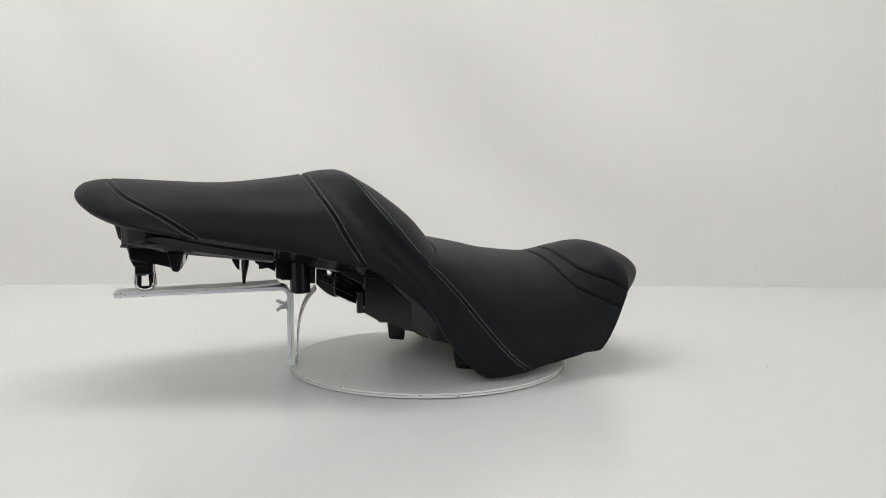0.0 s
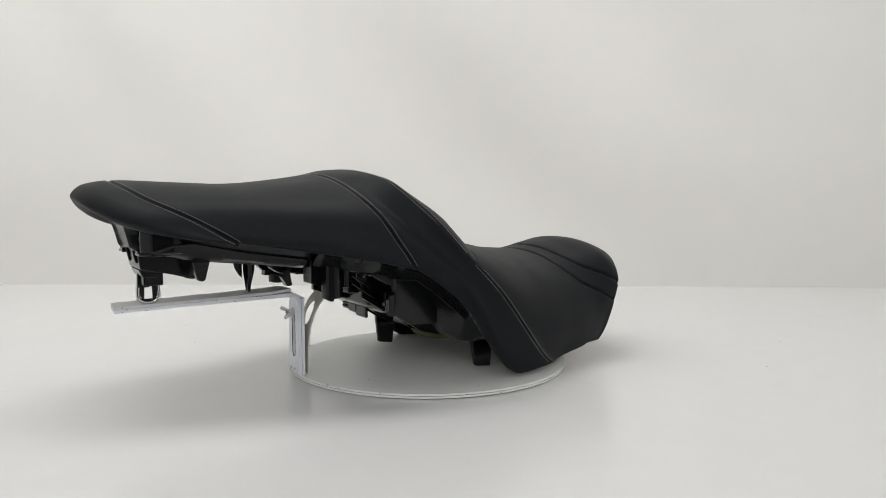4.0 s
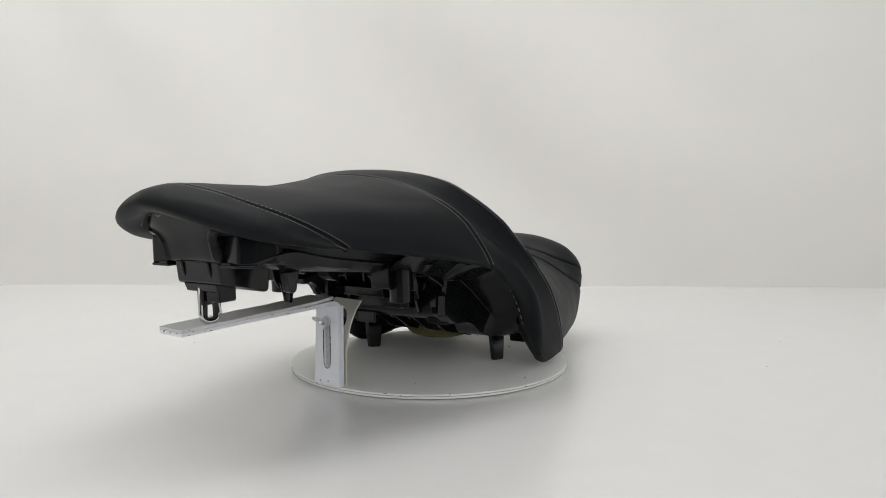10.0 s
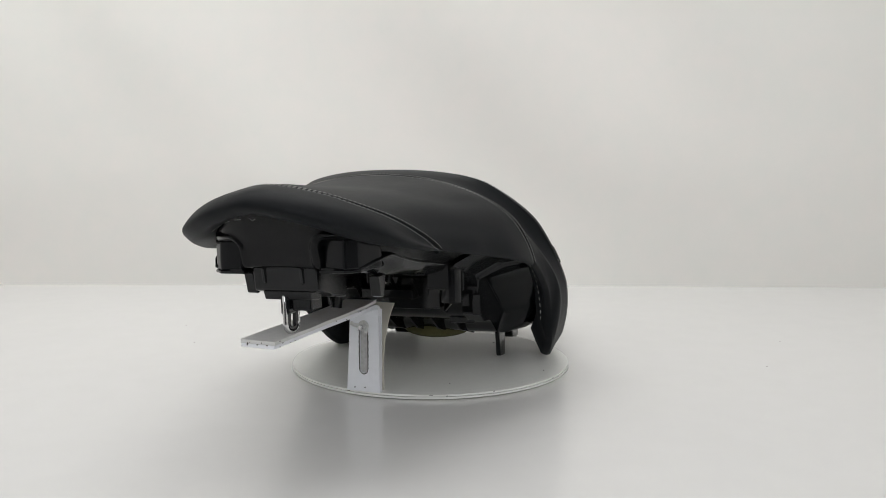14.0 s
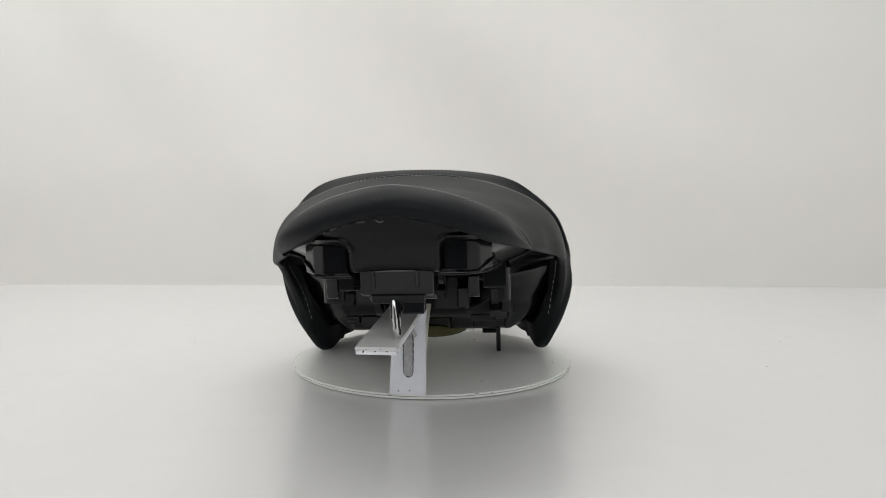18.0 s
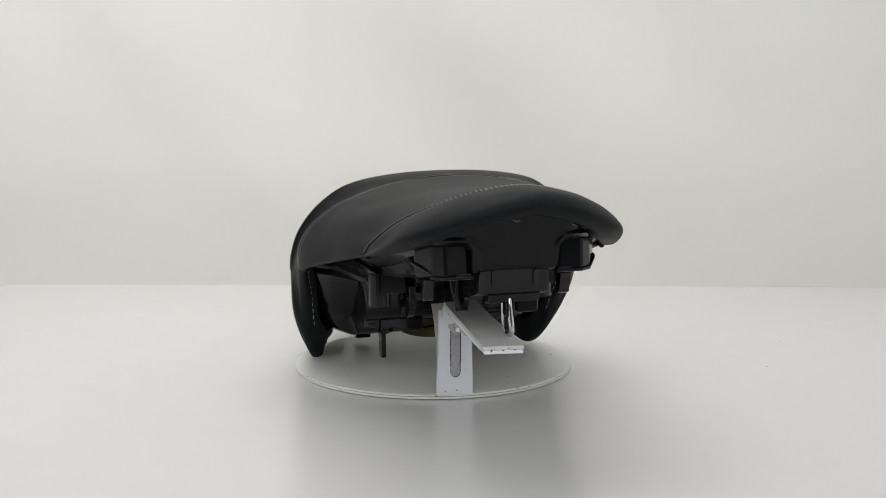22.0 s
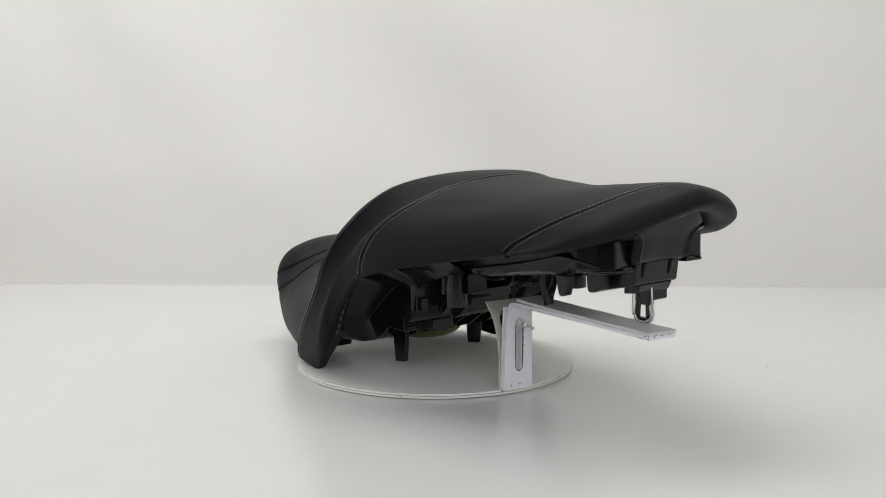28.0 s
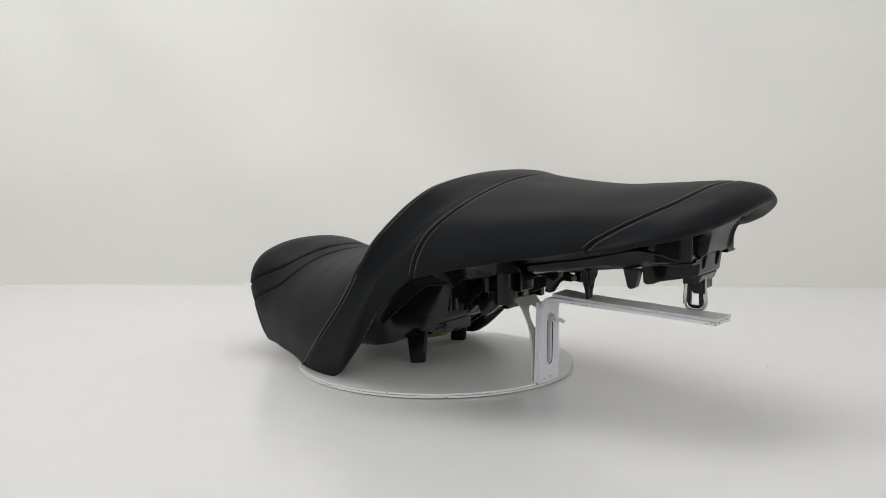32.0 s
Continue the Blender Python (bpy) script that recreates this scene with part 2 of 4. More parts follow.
REAR_TOP = [(-0.446, 0, 0.2475), (-0.428, 0.058, 0.235), (-0.391, 0.099, 0.216), (-0.347, 0.119, 0.195), (-0.308, 0.128, 0.1825)]
SEAM_1 = [(-0.4183, 0, 0.2520), (-0.405, 0.047, 0.2433), (-0.388, 0.0805, 0.2302), (-0.370, 0.0985, 0.2202), (-0.350, 0.1115, 0.209), (-0.331, 0.1215, 0.1973), (-0.316, 0.1262, 0.1880), (-0.308, 0.1270, 0.1830)]
SADDLE = [(-0.290, 0, 0.2465), (-0.285, 0.055, 0.2425), (-0.275, 0.090, 0.2345), (-0.262, 0.117, 0.223), (-0.250, 0.133, 0.210), (-0.240, 0.143, 0.196), (-0.233, 0.149, 0.185), (-0.225, 0.152, 0.1715)]
SEAM_2 = [(-0.1775, 0, 0.2570), (-0.1748, 0.055, 0.2527), (-0.1710, 0.0925, 0.2445), (-0.1615, 0.1325, 0.2284), (-0.150, 0.156, 0.211), (-0.141, 0.168, 0.1960), (-0.132, 0.1765, 0.178), (-0.1235, 0.1800, 0.162), (-0.118, 0.1805, 0.1488)]
SEAM_3 = [(-0.131, 0, 0.2625), (-0.128, 0.050, 0.2610), (-0.1225, 0.088, 0.2560), (-0.1140, 0.1215, 0.2472), (-0.1005, 0.1488, 0.2275), (-0.0865, 0.1670, 0.2030), (-0.0690, 0.1790, 0.177), (-0.0505, 0.1853, 0.1510),
          (-0.0315, 0.1878, 0.1268), (-0.0130, 0.1880, 0.1038), (0.0140, 0.1866, 0.0750), (0.0412, 0.1820, 0.0490), (0.0645, 0.1745, 0.0275), (0.089, 0.1605, 0.0100)]
SKIRT_EDGE = [(-0.118, 0.1805, 0.1488), (-0.089, 0.181, 0.128), (-0.059, 0.179, 0.101), (-0.024, 0.176, 0.062), (0.004, 0.173, 0.025), (0.024, 0.168, 0.0095), (0.046, 0.160, 0.0040), (0.066, 0.1575, 0.0040), (0.089, 0.1605, 0.0085)]
CREASE = [(-0.020, 0, 0.172), (-0.0205, 0.060, 0.170), (-0.024, 0.115, 0.163), (-0.032, 0.160, 0.154), (-0.039, 0.186, 0.146)]
RIDER_A = [(0.030, 0, 0.162), (0.029, 0.060, 0.160), (0.026, 0.110, 0.152), (0.022, 0.148, 0.138), (0.020, 0.1705, 0.116), (0.028, 0.1790, 0.090), (0.046, 0.1785, 0.060), (0.068, 0.1695, 0.034), (0.086, 0.162, 0.0175), (0.100, 0.1535, 0.0115)]
RIDER_B = [(0.085, 0, 0.1500), (0.085, 0.050, 0.148), (0.083, 0.095, 0.140), (0.081, 0.130, 0.125), (0.081, 0.154, 0.104), (0.087, 0.165, 0.079), (0.097, 0.165, 0.054), (0.110, 0.156, 0.032), (0.121, 0.146, 0.0195), (0.128, 0.140, 0.0145)]
RIDER_C = [(0.140, 0, 0.1460), (0.140, 0.040, 0.1430), (0.140, 0.075, 0.1350), (0.141, 0.104, 0.123), (0.143, 0.128, 0.105), (0.147, 0.142, 0.084), (0.152, 0.146, 0.061), (0.157, 0.143, 0.041), (0.161, 0.137, 0.027), (0.163, 0.132, 0.0205)]
RIDER_D = [(0.188, 0, 0.1545), (0.188, 0.040, 0.1510), (0.189, 0.070, 0.1425), (0.190, 0.094, 0.133), (0.193, 0.113, 0.113), (0.195, 0.125, 0.089), (0.193, 0.130, 0.066), (0.190, 0.131, 0.045), (0.186, 0.130, 0.031), (0.183, 0.127, 0.0240)]
RIDER_E = [(0.229, 0, 0.1585), (0.229, 0.045, 0.1556), (0.227, 0.077, 0.1478), (0.228, 0.097, 0.1385), (0.229, 0.111, 0.1235), (0.228, 0.119, 0.104), (0.222, 0.122, 0.080), (0.213, 0.123, 0.054), (0.205, 0.123, 0.034), (0.200, 0.121, 0.0240)]
RIDER_F = [(0.270, 0, 0.1445), (0.268, 0.042, 0.1423), (0.260, 0.072, 0.1380), (0.251, 0.092, 0.1310), (0.248, 0.106, 0.119), (0.2450, 0.114, 0.1000), (0.236, 0.117, 0.078), (0.225, 0.119, 0.054), (0.214, 0.120, 0.034), (0.207, 0.119, 0.0240)]
RIDER_G = [(0.297, 0, 0.121), (0.294, 0.035, 0.119), (0.283, 0.062, 0.115), (0.267, 0.083, 0.1095), (0.253, 0.097, 0.102), (0.2455, 0.107, 0.0910), (0.236, 0.112, 0.072), (0.225, 0.115, 0.052), (0.215, 0.117, 0.033), (0.208, 0.117, 0.0240)]
RIDER_H = [(0.262, 0, 0.060), (0.259, 0.030, 0.060), (0.252, 0.053, 0.058), (0.245, 0.072, 0.055), (0.238, 0.088, 0.052), (0.232, 0.098, 0.049), (0.226, 0.105, 0.045), (0.220, 0.109, 0.039), (0.214, 0.113, 0.031), (0.208, 0.115, 0.0245)]


def half(c, n):
    """A half section as a smooth curve that is level across the middle."""
    c = [tuple(q) for q in c]
    return spline([(a, -b, h) for a, b, h in c[:0:-1]] + c, 2 * n - 1)[n - 1:]


def calm(g, rounds=16):
    """Evens a half grid across the seat; its middle stays level and its edge stays put."""
    for _ in range(rounds):
        before = np.concatenate([g[:, 1:2] * np.array([1, -1, 1]), g[:, :-2]], axis=1)
        inner = g[:, :-1]
        g = np.concatenate([0.5 * inner + 0.25 * before + 0.25 * g[:, 1:], g[:, -1:]], axis=1)
    return g


def groove(g, row, depth, width, normals):
    """A sewn valley along one row of a grid: rows near it sink."""
    arc = np.linalg.norm(np.diff(g, axis=0), axis=2)
    for i in range(max(0, row - 8), min(len(g), row + 9)):
        a, b = min(i, row), max(i, row)
        d = arc[a:b].sum(axis=0) if b > a else np.zeros(g.shape[1])
        g[i] -= normals[i] * (depth * np.exp(-(d / width) ** 2))[:, None]
    return g


def lip(g, radius, rise, turn=0.004, fat=1.0):
    """Rounds the last column of a half grid inwards and turns it up on the inside; fat widens the round."""
    end, before = g[:, -1], g[:, -3]
    d = end - before
    d /= np.linalg.norm(d, axis=1, keepdims=True) + 1e-9
    d[:, 1] *= 0.3
    d /= np.linalg.norm(d, axis=1, keepdims=True) + 1e-9
    inward = np.stack([0 * end[:, 0], -np.ones(len(end)), 0 * end[:, 0]], 1)
    inward -= d * (inward * d).sum(1, keepdims=True)
    inward /= np.linalg.norm(inward, axis=1, keepdims=True)
    fat = np.reshape(fat, (-1, 1))
    cols = []
    for a in np.radians((25, 50, 75, 100, 130, 160, 180)):
        cols.append(end + radius[:, None] * (inward * (1 - math.cos(a)) * fat + d * math.sin(a)))
    for k in (0.4, 1.0):
        cols.append(end + 2 * radius[:, None] * inward * fat - d * (rise * k)[:, None] + inward * np.reshape(turn, (-1, 1)) * k)
    return np.concatenate([g, np.stack(cols, 1)], axis=1)


def thread_row(row_pts, normals, pitch, length, width, name, parent):
    """Short raised stitches along a line of points lying on the cover."""
    arc = np.concatenate([[0], np.cumsum(np.linalg.norm(np.diff(row_pts, axis=0), axis=1))])
    verts, faces = [], []
    s = 0.002
    rnd = random.Random(5)
    while s + length < arc[-1]:
        ends = []
        for q in (s, s + length * 0.5, s + length):
            p = np.array([np.interp(q, arc, row_pts[:, j]) for j in range(3)])
            n = np.array([np.interp(q, arc, normals[:, j]) for j in range(3)])
            ends.append((p, n / np.linalg.norm(n)))
        d = ends[2][0] - ends[0][0]
        d /= np.linalg.norm(d) + 1e-9
        b = len(verts)
        for (p, n), k, up in zip(ends, (0.55, 1.0, 0.55), (0.0, 0.0003, 0.0)):
            side = np.cross(n, d) * width * k * (1 + rnd.uniform(-0.15, 0.15))
            verts += [p - side, p + n * (up + 0.00022), p + side, p - n * 0.0006]
        for k in (0, 4):
            for a in range(4):
                faces.append((b + k + a, b + k + (a + 1) % 4, b + k + 4 + (a + 1) % 4, b + k + 4 + a))
        faces += [(b, b + 3, b + 2, b + 1), (b + 8, b + 9, b + 10, b + 11)]
        s += pitch
    return tagged(link(name, mesh_of(name, verts, faces, THREAD), parent, "row of light grey stitches"), kind="stuff")


def offset_row(g, row, dist):
    """The line at a set distance from one row of a grid, towards later (plus) or earlier rows."""
    out, nrm = [], []
    nn = grid_normals(g)
    step = 1 if dist > 0 else -1
    for j in range(g.shape[1]):
        i, left = row, abs(dist)
        while 0 <= i + step < len(g):
            d = np.linalg.norm(g[i + step, j] - g[i, j])
            if d >= left:
                out.append(g[i, j] + (g[i + step, j] - g[i, j]) * left / max(d, 1e-9))
                nrm.append(nn[i, j])
                break
            left -= d
            i += step
    return np.array(out), np.array(nrm)


COLS = 110
RIDER_COLS = 150


def build_passenger_cover():
    rear = [half(c, COLS) for c in (REAR_LIP, REAR_EDGE, REAR_LOW, REAR_TIP, REAR_TOP)]
    s1, sa, s2, s3 = (half(c, COLS) for c in (SEAM_1, SADDLE, SEAM_2, SEAM_3))
    edge = spline(SKIRT_EDGE, 101)
    pull = (np.linspace(0, 1, COLS) ** 3.0)[:, None]
    fan = []
    for w in (0.2, 0.4, 0.6, 0.8):
        mid = s2 * (1 - w) + s3 * w
        mid[:, 2] += 0.002 * math.sin(math.pi * w) * (1 - pull[:, 0])
        mid += pull * (edge[int(100 * w)] - mid[-1])
        along = np.linspace(0, 1, COLS)
        mid[:, 1] += 0.008 * math.sin(math.pi * w) * np.sin(math.pi * np.clip((along - 0.5) / 0.5, 0, 1)) ** 2
        fan.append(mid)
    rows = rear + [s1, sa, s2] + fan + [s3]
    knots = [0, 0.35, 0.6, 0.9, 1.25, 1.7, 3.3, 4.9, 5.25, 5.6, 5.95, 6.3, 6.65]
    want = np.concatenate([np.linspace(0, 1.7, 28), np.linspace(1.7, 4.9, 91)[1:], np.linspace(4.9, 6.65, 61)[1:]])
    i1, i2, i3 = 27, 117, 177
    g = across(rows, knots, want)
    g[:, 0, 1] = 0
    g = calm(g)
    nn = grid_normals(g)
    if nn[60, 0, 2] < 0:
        nn = -nn
    plain = g.copy()
    for r in (i1, i2, i3):
        g = groove(g, r, 0.0046 if r == i3 else 0.0030, 0.0024 if r == i3 else 0.0021, nn)
    # soft creases in the leather
    for i in range(len(g)):
        for j in range(COLS):
            q = g[i, j]
            g[i, j] += nn[i, j] * 0.0004 * noise.noise((q[0] * 22, q[1] * 22, q[2] * 22))
    w = np.clip((np.arange(len(g)) - i1) / 20, 0, 1)
    thick = np.clip((np.arange(len(g)) - i2) / 20, 0, 1)
    full = mirrored(lip(g, 0.0022 + 0.0025 * w + 0.003 * np.clip((np.arange(len(g)) - i3 + 20) / 20, 0, 1), 0.004 + 0.008 * w + 0.034 * thick, 0.004 + 0.009 * thick, 1 + 0.25 * ramp(np.arange(len(g)), i3 - 30, i3 - 8)))
    # the first seam lies further forward on one side
    def askew(m):
        away = np.arange(len(m)) - i1
        wr = np.where(away < 0, np.exp(-(away / 9.0) ** 2), np.exp(-(away / 30.0) ** 2))[:, None]
        m[..., 0] += 0.0085 * wr * np.clip(m[..., 1] / 0.03, 0, 1) * np.clip((m[..., 2] - 0.178) / 0.015, 0, 1)
        return m
    full = askew(full)
    flip = full[:, ::-1]
    cuts = (("tail_panel", 0, i1), ("passenger_panel", i1, i2), ("bolster_panel", i2, i3))
    obs = {}
    for name, a, b in cuts:
        obs[name] = link(name, grid_mesh(name, flip[a:b + 1], VINYL), seat, "smooth matt black vinyl", AT)
    whole = askew(mirrored(plain))
    nw = grid_normals(whole)
    if nw[60, COLS, 2] < 0:
        nw = -nw
    for r, owner in ((i1, "passenger_panel"), (i2, "bolster_panel"), (i3, "bolster_panel")):
        for dist in (-0.0042, 0.0042) if r != i3 else (-0.0042,):
            pts, nr = offset_row(whole, r, dist)
            nr = nr * np.sign((nr * nw[r, :len(nr)]).sum(1, keepdims=True))
            thread_row(pts, nr, 0.0047, 0.0032, 0.00027, "stitching", obs[owner])
    # long loose stitches on the turned-in lip and under the tail
    gn = grid_normals(full)
    if gn[60, full.shape[1] // 2, 2] < 0:
        gn = -gn
    for s in (1, -1):
        edge_in, edge_up = (full[i2:, -3], full[i2:, -1]) if s > 0 else (full[i2:, 2], full[i2:, 0])
        line = edge_in * 0.62 + edge_up * 0.38
        keep = (line[:, 2] > 0.050) & (line[:, 2] < 0.146)
        pts = spline(line[keep][::4], 60)
        nr = np.tile((-0.35, -s * 0.93, 0.0), (60, 1))
        pts = pts + nr * 0.0006
        thread_row(np.array(pts), np.array(nr), 0.0120, 0.0068, 0.00034, "lip_stitching", obs["bolster_panel"])
        rim = spline([(-0.4285, 0.0200, 0.2207), (-0.4261, 0.0351, 0.2188), (-0.4125, 0.0620, 0.2097), (-0.4005, 0.0750, 0.2036), (-0.3873, 0.0868, 0.1974)] if s > 0
                     else [(-0.4215, -0.0450, 0.2155), (-0.4125, -0.0620, 0.2097), (-0.4005, -0.0750, 0.2036)], 40)
        thread_row(rim, np.tile((-0.75, 0, -0.66), (len(rim), 1)), 0.0140, 0.0078, 0.0003, "lip_stitching", obs["tail_panel"])
    return g, i3


def build_rider_cover():
    s3 = half(SEAM_3, 201)
    # the crease ends where it meets the third seam
    k = int(np.argmin(np.linalg.norm(s3 - np.array([-0.044, 0.186, 0.146]), axis=1)))
    crease = CREASE[:-1] + [tuple(s3[k])]
    upper = 73
    top = half(crease, upper)
    low = spline(s3[k::8] if (200 - k) % 8 == 0 else np.concatenate([s3[k:200:8], s3[200:]]), RIDER_COLS - upper + 1)[1:]
    first = np.concatenate([top, low])
    # backrest panel between the third seam and the crease
    back0 = half(s3[:k + 1:6] if k % 6 == 0 else np.concatenate([s3[:k:6], s3[k:k + 1]]), upper)
    rows = []
    for w in np.linspace(0, 1, 26):
        m = back0 * (1 - w) + top * w
        run = np.linspace(0, 1, upper)
        bulge = np.sin(math.pi * w) * 0.0125 * (1 - run) ** 1.2
        wing = np.sin(math.pi * w ** 0.6) * 0.0022 * np.sin(math.pi * np.clip((run - 0.25) / 0.75, 0, 1)) ** 2
        m[:, 0] += bulge * 0.75 + wing * 0.8
        m[:, 2] += bulge * 0.75 + wing * 0.3
        m[:, 1] += wing * 0.3
        if w > 0.85:
            m[:, 2] -= 0.004 * ((w - 0.85) / 0.15) ** 2
        rows.append(m)
    g = np.array(rows)
    g[0] += np.array([-0.0020, 0, -0.0038])
    link("backrest_panel", grid_mesh("backrest_panel", mirrored(g)[:, ::-1], VINYL), seat, "smooth matt black vinyl", AT)
    wide = mirrored(np.array(rows))
    # rider panel
    ctrl = [first] + [half(c, RIDER_COLS) for c in (RIDER_A, RIDER_B, RIDER_C, RIDER_D, RIDER_E, RIDER_F, RIDER_G, RIDER_H)]
    knots = [0, 1.0, 2.0, 3.0, 3.9, 4.6, 5.1, 5.5, 6.3]
    want = np.concatenate([np.linspace(0, 5.1, 210), np.linspace(5.1, 6.3, 26)[1:]])
    g = across(ctrl, knots, want)
    g[:, 0, 1] = 0
    keep = g[0].copy()
    g = calm(g)
    g[0] = keep
    nn = grid_normals(g)
    if nn[40, 0, 2] < 0:
        nn = -nn
    for i in range(len(g)):
        for j in range(RIDER_COLS):
            q = g[i, j]
            g[i, j] += nn[i, j] * 0.0004 * noise.noise((q[0] * 22 + 7, q[1] * 22, q[2] * 22))
    plain = g.copy()
    for i, depth in enumerate((0.0046, 0.0030, 0.0006)):
        g[i] -= nn[i] * depth
    # two pleats sewn across the front
    flat, fn = g.reshape(-1, 3), nn.reshape(-1, 3)
    sink = np.zeros(len(flat))
    for pts, depth in ((PLEAT_A, 0.0046), (PLEAT_B, 0.0046)):
        line = spline(pts, 260)
        for q in range(len(line)):
            m = int(((flat - line[q]) ** 2).sum(1).argmin())
            line[q] -= fn[m] * ((line[q] - flat[m]) @ fn[m])
        d2 = np.full(len(flat), 1.0)
        for p in line:
            d2 = np.minimum(d2, ((flat - p) ** 2).sum(1))
        along = np.clip((flat[:, 1] + 0.004) / 0.014, 0, 1)
        sink += depth * along * np.exp(-d2 / 0.0019 ** 2)
    g = (flat - fn * sink[:, None]).reshape(g.shape)
    full = mirrored(lip(g, np.full(len(g), 0.0065), np.full(len(g), 0.03), 0.004, 1.4 - 0.4 * ramp(np.arange(len(g)), 4, 40)))
    ob = link("rider_panel", grid_mesh("rider_panel", full[:, ::-1], VINYL), seat, "smooth matt black vinyl with two front pleats", AT)
    gg = mirrored(g)
    nw2 = grid_normals(gg)
    if nw2[40, RIDER_COLS, 2] < 0:
        nw2 = -nw2
    # front stitch row runs on the backrest above the crease and on the rider panel below it
    pa, na = offset_row(wide, 0, 0.0042)
    na = na * (1 if na[len(na) // 2, 2] > 0 else -1)
    thread_row(pa + na * 0.0001, na, 0.0047, 0.0032, 0.00027, "stitching", ob)
    side, ns = offset_row(plain, 0, 0.0042)
    ns = ns * (1 if ns[-20, 1] > 0 else -1)
    for sgn in (1, -1):
        pb = skewed((side[upper - 1:] * np.array([1, sgn, 1]))[None].copy())[0]
        nb = ns[upper - 1:] * np.array([1, sgn, 1])
        thread_row(pb + nb * 0.0001, nb, 0.0047, 0.0032, 0.00027, "stitching", ob)

    # dark strip in place of the shade where the crease runs into the third seam
    for sgn in (1, -1):
        run = s3[k - 7:k + 6] * np.array([1, sgn, 1]) + np.array([0.0016, sgn * -0.0008, 0.0004])
        run = skewed(run[None])[0]
        bm = bmesh.new()
        tube(bm, [tuple(p) for p in run], 0.0009, 6)
        part("fold", bm, DARK, seat, "dark strip standing in for shade in a small fold", smooth=True, at=AT)


PLEAT_A = [(0.164, 0.0, 0.1510), (0.1668, 0.035, 0.1475), (0.1720, 0.070, 0.1400), (0.1811, 0.097, 0.1292), (0.1982, 0.1076, 0.1211), (0.220, 0.1160, 0.1120), (0.2345, 0.1178, 0.1050), (0.2440, 0.1150, 0.0970)]
PLEAT_B = [(0.141, 0.0, 0.147), (0.145, 0.042, 0.1425), (0.148, 0.066, 0.1375), (0.1555, 0.1058, 0.1211), (0.1687, 0.120, 0.1068), (0.1888, 0.1228, 0.0964), (0.216, 0.123, 0.0845), (0.233, 0.1187, 0.0754)]
build_passenger_cover()
build_rider_cover()

# ---------------------------------------------------------------- stand bracket
def plate(bm, outline, holes, lo, hi, axis="x"):
    """A plate with openings: outline and holes as (a, b) loops, pushed from lo to hi along an axis."""
    def at(a, b, c):
        return {"y": (a, c, b), "z": (a, b, c), "x": (c, a, b)}[axis]
    edges, loops = [], []
    for loop in [outline] + holes:
        vs = [bm.verts.new(at(a, b, lo)) for a, b in loop]
        loops.append(vs)
        edges += [bm.edges.new((vs[i], vs[(i + 1) % len(vs)])) for i in range(len(vs))]
    faces = [f for f in bmesh.ops.triangle_fill(bm, use_beauty=True, edges=edges)["geom"] if isinstance(f, bmesh.types.BMFace)]
    up = bmesh.ops.extrude_face_region(bm, geom=faces)["geom"]
    shift = Vector(at(0, 0, hi - lo))
    for v in up:
        if isinstance(v, bmesh.types.BMVert):
            v.co += shift
    return bm


def ring(cx, cy, rx, ry, n=20, a0=0.0):
    return [(cx + rx * math.cos(a0 + math.tau * i / n), cy + ry * math.sin(a0 + math.tau * i / n)) for i in range(n)]


def slot(cx, z0, z1, r, n=8):
    """An upright slot with round ends."""
    return [(cx + r * math.cos(math.pi * i / n), z1 - r + r * math.sin(math.pi * i / n)) for i in range(n + 1)] + [
        (cx + r * math.cos(math.pi + math.pi * i / n), z0 + r + r * math.sin(math.pi + math.pi * i / n)) for i in range(n + 1)]


